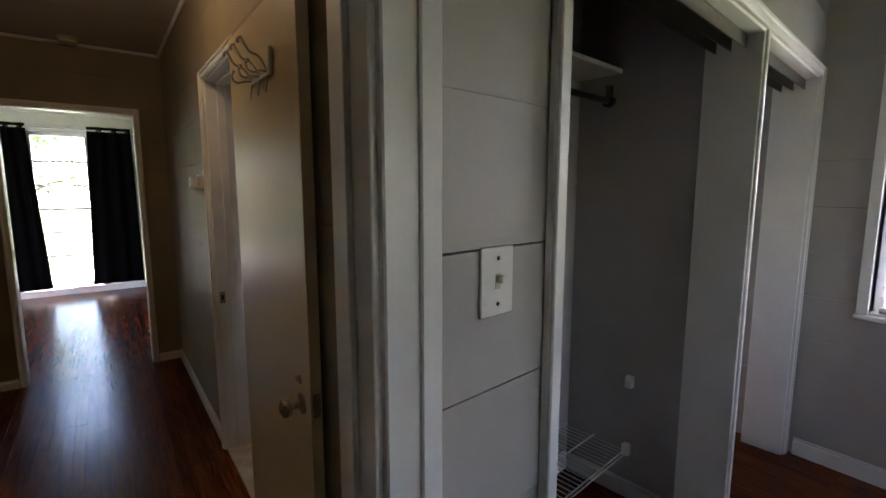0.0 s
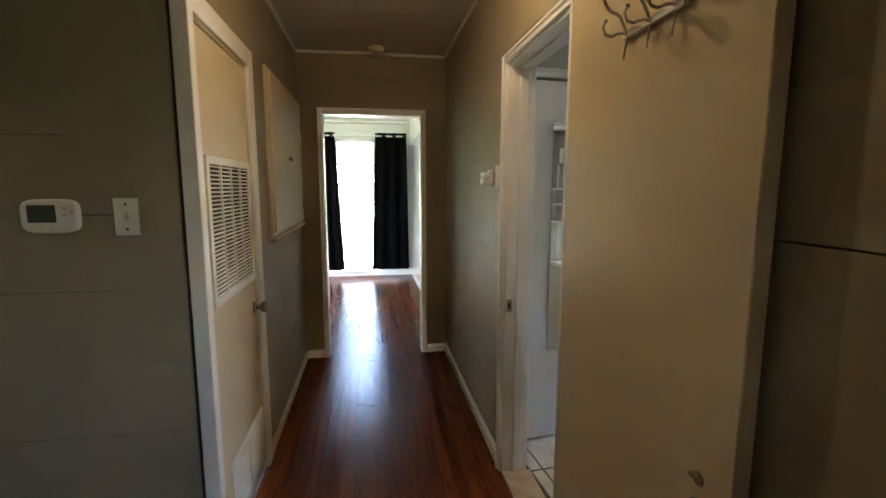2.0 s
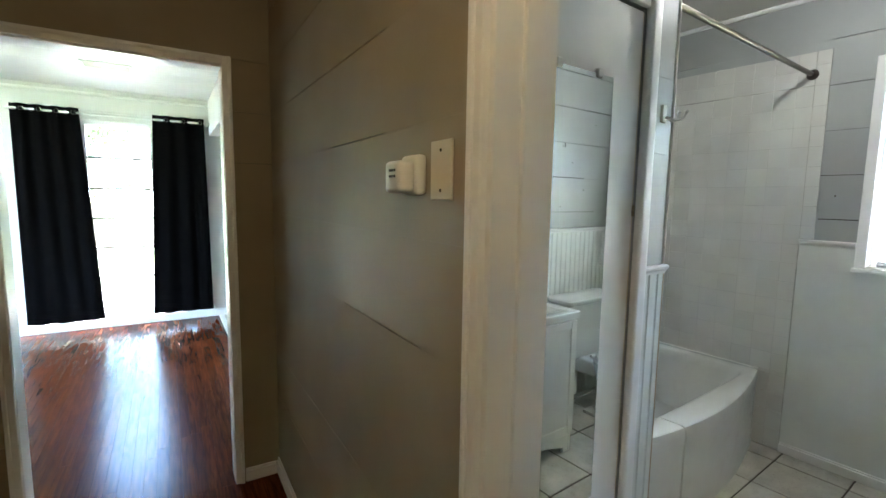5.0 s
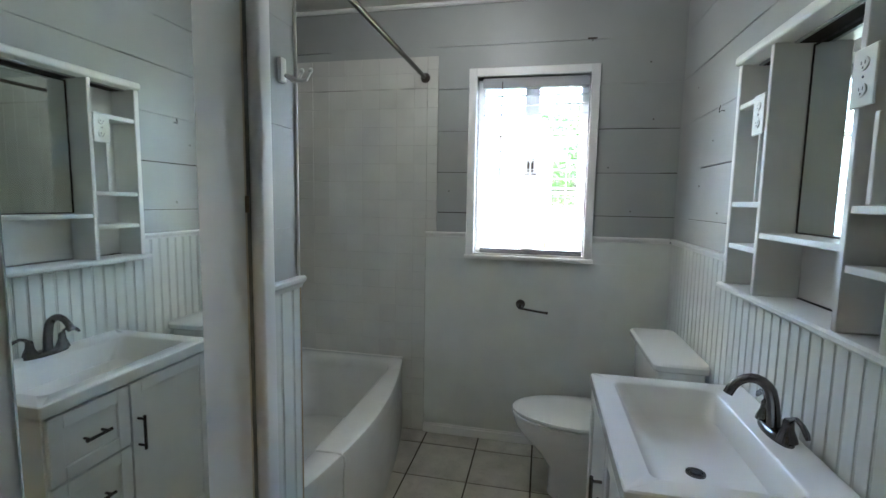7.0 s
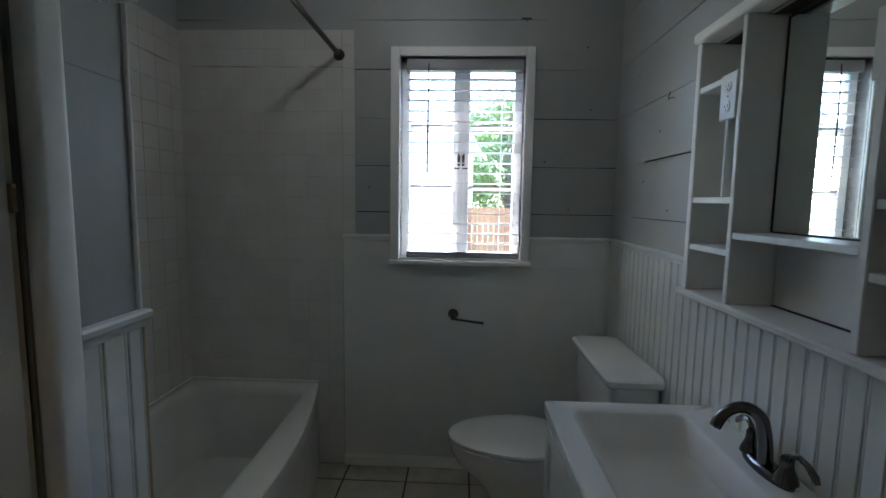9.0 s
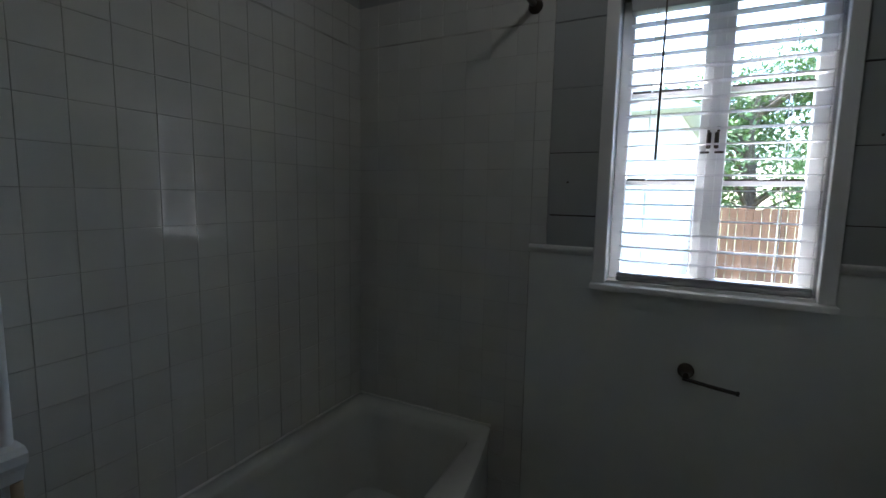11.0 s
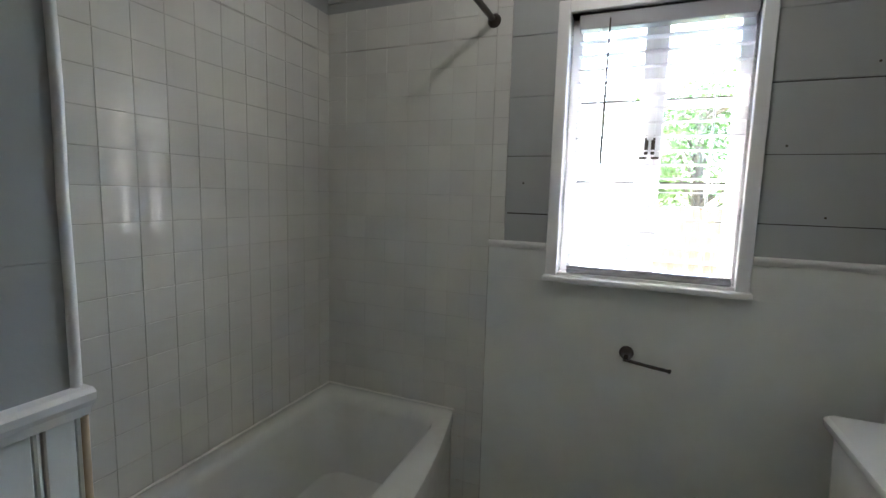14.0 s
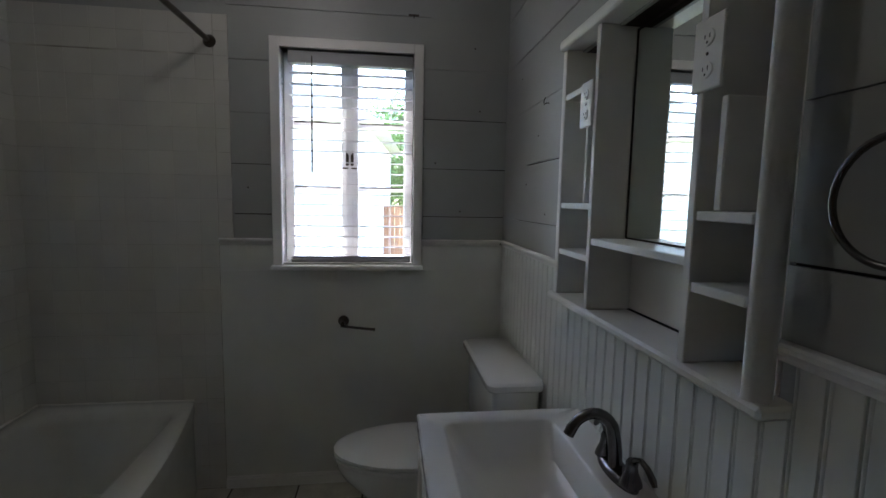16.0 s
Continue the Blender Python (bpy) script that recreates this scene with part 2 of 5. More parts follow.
def ball(bm, c, r, sx=1, sy=1, sz=1, seg=14):
    bmesh.ops.create_uvsphere(bm, u_segments=seg, v_segments=max(seg // 2, 6), radius=r,
                              matrix=Matrix.Translation(c) @ Matrix.Diagonal((sx, sy, sz, 1)))
    return bm


def tube(bm, pts, radii, seg=12):
    """A pipe along points, with a radius at each."""
    pts = [Vector(p) for p in pts]
    if not isinstance(radii, (list, tuple)):
        radii = [radii] * len(pts)
    rings, side = [], None
    for i, p in enumerate(pts):
        d = (pts[min(i + 1, len(pts) - 1)] - pts[max(i - 1, 0)]).normalized()
        if side is None:
            side = d.cross(Vector((0.31, 0.2, 0.93))).normalized()
        side = (side - d * side.dot(d)).normalized()
        up = d.cross(side)
        rings.append([bm.verts.new(p + (side * math.cos(a) + up * math.sin(a)) * radii[i])
                      for a in (2 * math.pi * k / seg for k in range(seg))])
    for a, b in zip(rings, rings[1:]):
        for k in range(seg):
            bm.faces.new((a[k], a[(k + 1) % seg], b[(k + 1) % seg], b[k]))
    bm.faces.new(rings[0][::-1])
    bm.faces.new(rings[-1])
    return bm


def lathe(bm, centre, axis, profile, seg=20):
    """A turned body: profile of (along, radius) round the axis at centre."""
    q = Vector(axis).to_track_quat("Z", "Y")
    rings = []
    for h, r in profile:
        rings.append([bm.verts.new(Vector(centre) + q @ Vector((r * math.cos(2 * math.pi * k / seg), r * math.sin(2 * math.pi * k / seg), h)))
                      for k in range(seg)])
    for a, b in zip(rings, rings[1:]):
        for k in range(seg):
            bm.faces.new((a[k], a[(k + 1) % seg], b[(k + 1) % seg], b[k]))
    bm.faces.new(rings[0][::-1])
    bm.faces.new(rings[-1])
    return bm


def loft(bm, rings, cap0=True, cap1=True):
    """Skin over rings of equally many points."""
    vs = [[bm.verts.new(p) for p in r] for r in rings]
    n = len(vs[0])
    for a, b in zip(vs, vs[1:]):
        for k in range(n):
            bm.faces.new((a[k], a[(k + 1) % n], b[(k + 1) % n], b[k]))
    if cap0:
        bm.faces.new(vs[0][::-1])
    if cap1:
        bm.faces.new(vs[-1])
    return bm


def mesh_of(name, bm, mat, smooth=False):
    bmesh.ops.recalc_face_normals(bm, faces=bm.faces)
    me = bpy.data.meshes.new(name)
    bm.to_mesh(me)
    bm.free()
    me.materials.append(mat)
    if smooth:
        me.polygons.foreach_set("use_smooth", [True] * len(me.polygons))
        me.set_sharp_from_angle(angle=radians(40))
    return me


def whole(name, bm, mat, label, category="", F=HALL, kind="", group="", smooth=False):
    """A top-level thing of one mesh."""
    ob = new(name, mesh_of(name, bm, mat, smooth))
    ob.matrix_world = F
    BASES[ob.name] = Vector((0, 0, 0))
    return tagged(ob, label, category, group, kind)


def thing(name, base, label, category="", F=HALL, kind="", group=""):
    ob = new(name)
    ob.empty_display_size = 0.05
    ob.matrix_world = F @ Matrix.Translation(base)
    BASES[ob.name] = Vector(base)
    return tagged(ob, label, category, group, kind)


def part(name, bm, mat, parent, label="", smooth=False):
    """One mesh under a thing or a part; its points are in the frame of the room."""
    ob = new(name, mesh_of(name, bm, mat, smooth) if isinstance(bm, bmesh.types.BMesh) else bm)
    ob.parent = parent
    if parent.name in BASES:
        ob.location = -BASES[parent.name]
    return tagged(ob, label)


def B():
    return bmesh.new()


def quick_mesh(name, boxes, mat):
    """Plain boxes (x0, x1, y0, y1, z0, z1) as one mesh, without bmesh."""
    vs, fs = [], []
    for x0, x1, y0, y1, z0, z1 in boxes:
        k = len(vs)
        vs += [(x, y, z) for z in (z0, z1) for x, y in ((x0, y0), (x1, y0), (x1, y1), (x0, y1))]
        fs += [[k + i for i in f] for f in ((3, 2, 1, 0), (4, 5, 6, 7), (0, 1, 5, 4), (1, 2, 6, 5), (2, 3, 7, 6), (3, 0, 4, 7))]
    me = bpy.data.meshes.new(name)
    me.from_pydata(vs, [], fs)
    me.materials.append(mat)
    return me


def minus(u0, u1, z0, z1, holes):
    """The rectangle without its holes, as rectangles."""
    zs = sorted({z0, z1, *(min(max(z, z0), z1) for h in holes for z in h[2:])})
    out = []
    for a, b in zip(zs, zs[1:]):
        if b - a < 1e-5:
            continue
        u = u0
        for h in sorted(h for h in holes if h[2] < (a + b) / 2 < h[3]):
            if h[0] > u:
                out.append((u, min(h[0], u1), a, b))
            u = max(u, h[1])
        if u < u1:
            out.append((u, u1, a, b))
    return [r for r in out if r[1] - r[0] > 1e-4]


def slab(axis, p0, p1, rects):
    """Boxes between the planes p0 and p1 of the axis."""
    p0, p1 = min(p0, p1), max(p0, p1)
    return [(p0, p1, u0, u1, z0, z1) if axis == "x" else (u0, u1, p0, p1, z0, z1) for u0, u1, z0, z1 in rects]


rng = random.Random(5)


def wall(name, axis, face, back, u0, u1, z0, z1, mat, label, holes=(), planks=None, F=HALL, gap_rate=0.35, gap=0.0028):
    """A wall with its openings; planks=(z from, z to, material) faces it with wide horizontal boards."""
    s = 1 if back > face else -1
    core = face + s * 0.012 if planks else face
    ob = new(name, quick_mesh(name, slab(axis, core, back, minus(u0, u1, z0, z1, holes)), M["dark_core"] if planks else mat))
    ob.matrix_world = F
    BASES[ob.name] = Vector((0, 0, 0))
    tagged(ob, label, "wall", kind="structure")
    if planks:
        a, b, pm = planks
        seams = [a] + [s_ for s_ in (0.19 + 0.24 * k for k in range(12)) if a + 0.05 < s_ < b - 0.05] + [b]
        if a > z0 + 0.01:
            q = new("lower_panel", quick_mesh("lower_panel", slab(axis, face + s * 0.006, face + s * 0.0115, minus(u0, u1, z0, a, holes)), pm))
            q.parent = ob
        for k, (lo, hi) in enumerate(zip(seams, seams[1:])):
            cells = []
            for c0, c1, e0, e1 in minus(u0, u1, lo, hi, holes):
                u = c0
                while u < c1 - 1e-4:
                    w = min(c1, u + rng.uniform(0.12, 0.55))
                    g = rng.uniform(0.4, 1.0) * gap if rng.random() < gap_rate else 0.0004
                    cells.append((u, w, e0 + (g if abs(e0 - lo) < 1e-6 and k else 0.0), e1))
                    u = w
            d = rng.uniform(0, 0.0012)
            q = new("plank", quick_mesh("plank", slab(axis, face + s * d, face + s * 0.011, cells), pm))
            q.parent = ob
    return ob


def casing(name, axis, face, out, u0, u1, z1, w=0.07, mat="trim", label="white painted door casing", z0=0.0, F=HALL, moulded=True, left=True, right=True):
    """Moulded trim round an opening u0..u1 with its head at z1, on a wall face; out: the way it stands proud."""
    root = thing(name, (0, 0, 0), label, "door trim", F, kind="structure")

    def strip(a0, a1, b0, b1, upright):
        bm = B()
        n0, n1 = sorted((face, face + out * 0.017))
        m0, m1 = sorted((face, face + out * 0.024))
        for lo, hi, q0, q1 in ((0.0, 1.0, n0, n1), (0.58, 0.97, m0, m1)) if moulded else ((0.0, 1.0, n0, n1),):
            if upright:
                x0, x1 = a0 + (a1 - a0) * lo, a0 + (a1 - a0) * hi
                r = (x0, x1, b0, b1)
            else:
                x0, x1 = b0 + (b1 - b0) * lo, b0 + (b1 - b0) * hi
                r = (a0, a1, x0, x1)
            if axis == "x":
                box(bm, q0, q1, r[0], r[1], r[2], r[3], 0.003)
            else:
                box(bm, r[0], r[1], q0, q1, r[2], r[3], 0.003)
        return bm
    if left:
        part("side_casing", strip(u0, u0 - w, z0, z1 + w, True), M[mat], root)
    if right:
        part("side_casing", strip(u1, u1 + w, z0, z1 + w, True), M[mat], root)
    part("head_casing", strip(u0 + 0.001, u1 - 0.001, z1, z1 + w, False), M[mat], root)
    return root

# ---- the passage, bedroom end and living room: walls, floors, ceilings ----
CEIL = 2.56
HP = M["hall_paint"]
wall("wall_hall_right", "x", 0.0, 0.13, -2.13, 1.74, 0, CEIL, HP, "beige painted plank wall with fine gaps between boards",
     holes=[(-0.79, -0.08, 0, 2.045)], planks=(0, CEIL, HP), gap_rate=0.45, gap=0.0035)
wall("wall_hall_left", "x", -1.223, -1.36, -0.66, 1.74, 0, CEIL, HP, "beige painted plank wall beside the utility door",
     holes=[(-0.56, 0.15, 0, 2.045)], planks=(0, CEIL, HP), gap_rate=0.15)
wall("wall_thermostat", "y", -0.677, -0.55, -2.4, -1.24, 0, CEIL, HP, "beige painted plank wall carrying the thermostat",
     planks=(0, CEIL, HP), gap_rate=0.6, gap=0.004)
wall("wall_hall_end", "y", 1.738, 1.86, -2.6, 2.2, 0, CEIL, HP, "beige painted plank wall round the opening to the living room",
     holes=[(-1.03, -0.21, 0, 2.075)], planks=(0, CEIL, HP), gap_rate=0.6, gap=0.004)
wall("wall_hall_west", "x", -2.4, -2.52, -2.25, -0.55, 0, CEIL, HP, "plain beige painted wall closing the passage")
wall("wall_bedroom", "y", -2.252, -2.13, -2.4, -0.09, 0, CEIL, M["bed_grey"], "grey painted plank wall with a doorway",
     holes=[(-0.96, -0.18, 0, 2.045)], planks=(0, CEIL, M["bed_grey"]), gap_rate=0.5, gap=0.005)
wall("wall_bedroom_closet", "y", 0.0, 0.115, -0.10, 2.575, 0, CEIL, M["bed_grey"], "grey painted plank wall with two wide closet openings",
     holes=[(0.215, 1.475, 0, 2.05), (1.505, 2.50, 0, 2.05)], planks=(0, CEIL, M["bed_grey"]), F=BED, gap_rate=0.5, gap=0.005)
wall("wall_bedroom_window", "x", 2.56, 2.70, -5.6, -1.30, 0, CEIL, M["bed_grey"], "grey painted plank wall with the bedroom window",
     holes=[(-3.3, -2.275, 0.86, 2.16)], planks=(0, CEIL, M["bed_grey"]), gap_rate=0.4)
# unseen wall; its opening is added to light the switch and thermostat walls
wall("wall_bedroom_south", "y", -5.5, -5.62, -2.4, 2.7, 0, CEIL, M["bed_grey"], "plain grey bedroom wall, unseen, with an opening added for daylight",
     holes=[(1.2, 1.86, 1.15, 1.84)])
wall("wall_bedroom_west", "x", -2.4, -2.52, -5.6, -2.25, 0, CEIL, M["bed_grey"], "plain grey bedroom wall")
wall("wall_closet_back", "y", 0.76, 0.82, 0.13, 2.575, 0, CEIL, M["bed_grey"], "grey back wall of the bedroom closet", F=BED)
wall("wall_closet_divider", "x", 1.52, 1.58, 0.116, 0.759, 0, CEIL, M["bed_grey"], "grey painted partition between the two closets", F=BED)

# living room beyond the passage
wall("wall_living_back", "y", 5.45, 5.60, -4.2, 2.6, 0, CEIL, M["white_wall"], "off-white wall round the glazed garden door",
     holes=[(-1.62, -0.12, 0.10, 2.24)])
wall("wall_living_west", "x", -4.1, -4.2, 1.86, 5.45, 0, CEIL, M["white_wall"], "plain off-white living room wall")
wall("wall_kitchen_east", "x", 2.4, 2.5, 1.86, 5.45, 0, CEIL, M["white_wall"], "plain off-white kitchen wall")
beam = B()
box(beam, 0.0, 0.12, 1.862, 5.448, 2.16, CEIL - 0.002, 0.004)
whole("ceiling_beam", beam, M["white_wall"], "off-white header beam between living room and kitchen", "beam", kind="structure")

# ceilings: panels with fine joints
def panelled_ceiling(name, x0, x1, y0, y1, z, sx, sy, mat, label, F=HALL):
    cells = [(x0, x1, y0, y1, z + 0.006, z + 0.10)]
    nx, ny = max(1, round((x1 - x0) / sx)), max(1, round((y1 - y0) / sy))
    for i in range(nx):
        for j in range(ny):
            a, b = x0 + (x1 - x0) * i / nx, y0 + (y1 - y0) * j / ny
            cells.append((a + 0.002, a + (x1 - x0) / nx - 0.002, b + 0.002, b + (y1 - y0) / ny - 0.002, z, z + 0.005))
    ob = new(name, quick_mesh(name, cells, mat))
    ob.matrix_world = F
    return tagged(ob, label, "ceiling", kind="structure")


panelled_ceiling("ceiling_hall", -2.5, 0.13, -2.25, 1.86, CEIL, 0.61, 1.0, M["ceiling"], "pale panelled ceiling of the passage")
panelled_ceiling("ceiling_living", -4.2, 2.5, 1.861, 5.6, CEIL, 1.2, 1.2, M["white_wall"], "white living room ceiling")
panelled_ceiling("ceiling_bedroom", -2.5, 2.7, -5.6, -2.251, CEIL, 1.2, 1.2, M["ceiling"], "pale bedroom ceiling")
panelled_ceiling("ceiling_closet", 0.131, 2.7, -2.25, -1.25, CEIL, 1.2, 1.2, M["bed_grey"], "grey closet ceiling")

# floors
sub = new("floor", quick_mesh("floor", [(-4.2, 2.7, -5.6, 5.6, -0.12, -0.016)], M["putty"]))
tagged(sub, "glossy red-brown strip oak floor, worn", "floor", kind="structure")


def strips(x0, x1, y0, y1, w=0.057, long=1.25):
    out, x = [], x0
    while x < x1 - 0.005:
        y = y0 - rng.uniform(0, long)
        while y < y1:
            e = y + rng.uniform(0.6, 1.4) * long
            a, b = max(y, y0), min(e, y1)
            if b - a > 0.02:
                d = rng.uniform(0, 0.0007)
                out.append((x + 0.0005, min(x + w, x1) - 0.0005, a + 0.0006, b - 0.0006, -0.0155, -0.0012 + d))
            y = e
        x += w
    return out


def stuff_strips(x0, x1, y0, y1):
    q = new("floor_strips", quick_mesh("floor_strips", strips(x0, x1, y0, y1), M["oak"]))
    q.parent = sub
    tagged(q, kind="stuff")


stuff_strips(-4.1, 0.03, 1.74, 5.45)
stuff_strips(-2.4, 2.56, -5.5, -2.25)
stuff_strips(-2.4, -1.225, -2.249, -0.55)
stuff_strips(0.0, 2.56, -2.249, -1.28)
for x0, x1, y0, y1, z0, z1 in strips(-1.224, -0.001, -2.249, 1.739):
    q = new("floor_strip", quick_mesh("floor_strip", [(x0, x1, y0, y1, z0, z1)], M["oak"]))
    q.parent = sub
    pivot = Vector(((x0 + x1) / 2, (y0 + y1) / 2, z1))
    q.matrix_world = Matrix.Translation(pivot) @ Matrix.Rotation(rng.gauss(0, 0.006), 4, "Y") @ Matrix.Rotation(rng.gauss(0, 0.0012), 4, "X") @ Matrix.Translation(-pivot)
kt = [(0.09 + 0.33 * i, 0.09 + 0.33 * i + 0.324, 1.87 + 0.33 * j, 1.87 + 0.33 * j + 0.324, -0.016, 0.0) for i in range(7) for j in range(11)]
kitchen = new("floor_kitchen", quick_mesh("floor_kitchen", kt, M["kitchen_tile"]))
tagged(kitchen, "pale square kitchen floor tiles", "floor", kind="structure")
st = B()
box(st, 0.03, 0.088, 1.87, 5.44, -0.016, 0.006, 0.003)
whole("floor_threshold", st, M["trim"], "pale threshold strip between wood and tile floors", "threshold", kind="structure")


def baseboard(name, axis, face, out, u0, u1, mat="trim", h=0.085, F=HALL, label="white painted baseboard along the wall"):
    bm = B()
    a, b = sorted((face, face + out * 0.014))
    c, d = sorted((face, face + out * 0.008))
    if axis == "x":
        box(bm, a, b, u0, u1, 0.0, h * 0.8, 0.002)
        box(bm, c, d, u0, u1, h * 0.8, h, 0.003)
    else:
        box(bm, u0, u1, a, b, 0.0, h * 0.8, 0.002)
        box(bm, u0, u1, c, d, h * 0.8, h, 0.003)
    return whole(name, bm, M[mat], label, "baseboard", F, kind="structure")


baseboard("baseboard", "x", 0.0, -1, 0.0, 1.738)
baseboard("baseboard", "x", -1.223, 1, 0.235, 1.738, "cream", 0.06)
baseboard("baseboard", "y", 1.738, -1, -1.208, -1.072, h=0.07)
baseboard("baseboard", "y", 1.738, -1, -0.168, -0.016, h=0.07)
baseboard("baseboard", "y", 5.45, -1, -4.1, 2.4, h=0.09)
baseboard("baseboard", "x", 2.56, -1, -5.5, -2.03, h=0.10)
baseboard("baseboard", "y", 0.76, -1, 0.15, 1.505, h=0.10, F=BED)
baseboard("baseboard", "x", 1.52, -1, 0.195, 0.745, h=0.09, F=BED)


def cove(name, pts, F=HALL, label="white quarter-round trim under the ceiling", r=0.014):
    bm = B()
    for p, q in zip(pts, pts[1:]):
        cyl(bm, p, q, r, seg=10)
    return whole(name, bm, M["trim"], label, "trim", F, kind="structure", smooth=True)


cove("trim", [(-0.008, -2.1, CEIL - 0.008), (-0.008, 1.73, CEIL - 0.008)])
cove("trim", [(-1.215, 1.73, CEIL - 0.008), (-1.215, -0.66, CEIL - 0.008)])
cove("trim", [(-1.21, 1.73, CEIL - 0.008), (-0.01, 1.73, CEIL - 0.008)])
cove("trim", [(-4.0, 5.44, CEIL - 0.06), (2.3, 5.44, CEIL - 0.06)], r=0.02)

# jambs and casings
def jamb(name, axis, p0, p1, u0, u1, z1, mat, label, F=HALL, stop=True, t=0.018):
    root = thing(name, (0, 0, 0), label, "door jamb", F, kind="structure")
    p0, p1 = min(p0, p1), max(p0, p1)
    mid = (p0 + p1) / 2

    def bx(u, v, z0, zz, a=p0, b=p1):
        bm = B()
        if axis == "x":
            box(bm, a, b, u, v, z0, zz, 0.002)
        else:
            box(bm, u, v, a, b, z0, zz, 0.002)
        return bm
    part("side_jamb", bx(u0, u0 + t, 0, z1 - t), M[mat], root)
    part("side_jamb", bx(u1 - t, u1, 0, z1 - t), M[mat], root)
    part("head_jamb", bx(u0, u1, z1 - t, z1), M[mat], root)
    if stop:
        a, b = mid - 0.012, mid + 0.03
        part("door_stop", bx(u0 + t, u0 + t + 0.011, 0, z1 - t - 0.011, a, b), M[mat], root)
        part("door_stop", bx(u1 - t - 0.011, u1 - t, 0, z1 - t - 0.011, a, b), M[mat], root)
        part("door_stop", bx(u0 + t, u1 - t, z1 - t - 0.011, z1 - t, a, b), M[mat], root)
    return root


jb = jamb("jamb_bathroom", "x", -0.002, 0.1335, -0.797, -0.073, 2.052, "trim", "white painted jamb of the bathroom doorway, chipped")
pl = B()
box(pl, 0.008, 0.036, -0.094, -0.0905, 0.86, 0.925, 0.001)
strike = part("strike_plate", pl, M["brass"], jb, "small worn metal strike plate")
hl = B()
box(hl, 0.015, 0.028, -0.0955, -0.0935, 0.878, 0.908)
part("latch_hole", hl, M["dark_slot"], strike)
casing("casing_bathroom", "x", 0.0, -1, -0.785, -0.078, 2.047, 0.036, "trim", "white painted casing of the bathroom doorway, scuffed")
jamb("jamb_living", "y", 1.735, 1.863, -1.037, -0.203, 2.082, "trim", "white painted jamb of the living room opening", stop=False, t=0.014)
casing("casing_living", "y", 1.738, -1, -1.025, -0.215, 2.075, 0.042, "trim", "narrow pale casing of the living room opening")
jamb("jamb_utility", "x", -1.36, -1.221, -0.567, 0.157, 2.052, "cream", "cream painted jamb of the utility door", stop=False)
casing("casing_utility", "x", -1.223, 1, -0.56, 0.15, 2.045, 0.085, "trim", "cream painted casing round the utility door", moulded=False)
jamb("jamb_bedroom", "y", -2.255, -2.128, -0.965, -0.175, 2.052, "trim", "white painted jamb of the bedroom doorway with old hinge marks")
casing("casing_bedroom", "y", -2.252, -1, -0.96, -0.182, 2.045, 0.095, "trim", "white moulded casing of the bedroom doorway")
casing("casing_bedroom_hall", "y", -2.13, 1, -0.96, -0.182, 2.045, 0.07, "trim", "white casing on the passage side of the bedroom doorway")

bm = B()
box(bm, -1.2228, -1.172, -0.692, -0.6455, 0.0, CEIL - 0.02, 0.003)
whole("corner_board", bm, M["trim"], "wide off-white board on the wall corner by the utility door", "trim", kind="structure")

# ---- utility door with grilles ----
UD = thing("door_utility", (-1.23, -0.55, 0.01), "cream utility door with two louvred grilles, shut", "door", kind="structure")
bm = B()
box(bm, -1.262, -1.228, -0.545, 0.135, 0.012, 2.03, 0.002)
leaf = part("door_leaf", bm, M["cream"], UD)


def grille(name, y0, y1, z0, z1, cols, rows, margin, parent):
    fr = B()
    xf = -1.2278
    box(fr, xf, xf + 0.010, y0, y1, z1 - margin, z1, 0.002)
    box(fr, xf, xf + 0.010, y0, y1, z0, z0 + margin, 0.002)
    box(fr, xf, xf + 0.010, y0, y0 + margin, z0 + margin, z1 - margin, 0.002)
    box(fr, xf, xf + 0.010, y1 - margin, y1, z0 + margin, z1 - margin, 0.002)
    w = (y1 - y0 - 2 * margin)
    for c in range(1, cols):
        y = y0 + margin + w * c / cols
        box(fr, xf, xf + 0.009, y - 0.006, y + 0.006, z0 + margin, z1 - margin, 0.001)
    g = part(name, fr, M["cabinet_white"], parent, "white stamped metal air grille")
    # black sheet on the door face, painted shade for the depth behind the slats
    bk = B()
    box(bk, xf + 0.0003, xf + 0.001, y0 + margin, y1 - margin, z0 + margin, z1 - margin)
    part("shade_backing", bk, M["dark_slot"], g)
    h = (z1 - z0 - 2 * margin) / rows
    data = None
    for c in range(cols):
        ya, yb = y0 + margin + w * c / cols + 0.0065, y0 + margin + w * (c + 1) / cols - 0.0065
        for r in range(rows):
            if data is None:
                s = B()
                box(s, -0.001, 0.0065, 0, yb - ya, -h * 0.115, h * 0.115)
                for v in s.verts:
                    v.co.z += -0.35 * (v.co.x - 0.003)
                data = mesh_of("slat", s, M["cabinet_white"])
            q = new("slat", data)
            q.parent = g
            q.location = (xf + 0.002, ya, z0 + margin + h * (r + 0.5))


grille("grille", -0.476, 0.115, 1.027, 1.59, 4, 32, 0.03, leaf)
grille("grille", -0.40, 0.115, 0.06, 0.36, 2, 15, 0.04, leaf)
bm = B()
lathe(bm, (-1.228, 0.105, 0.886), (1, 0, 0), [(0, 0.03), (0.004, 0.03), (0.008, 0.012), (0.03, 0.011), (0.036, 0.024), (0.05, 0.029), (0.06, 0.022), (0.064, 0.008)])
part("door_knob", bm, M["brass"], leaf, "aged brass knob", smooth=True)

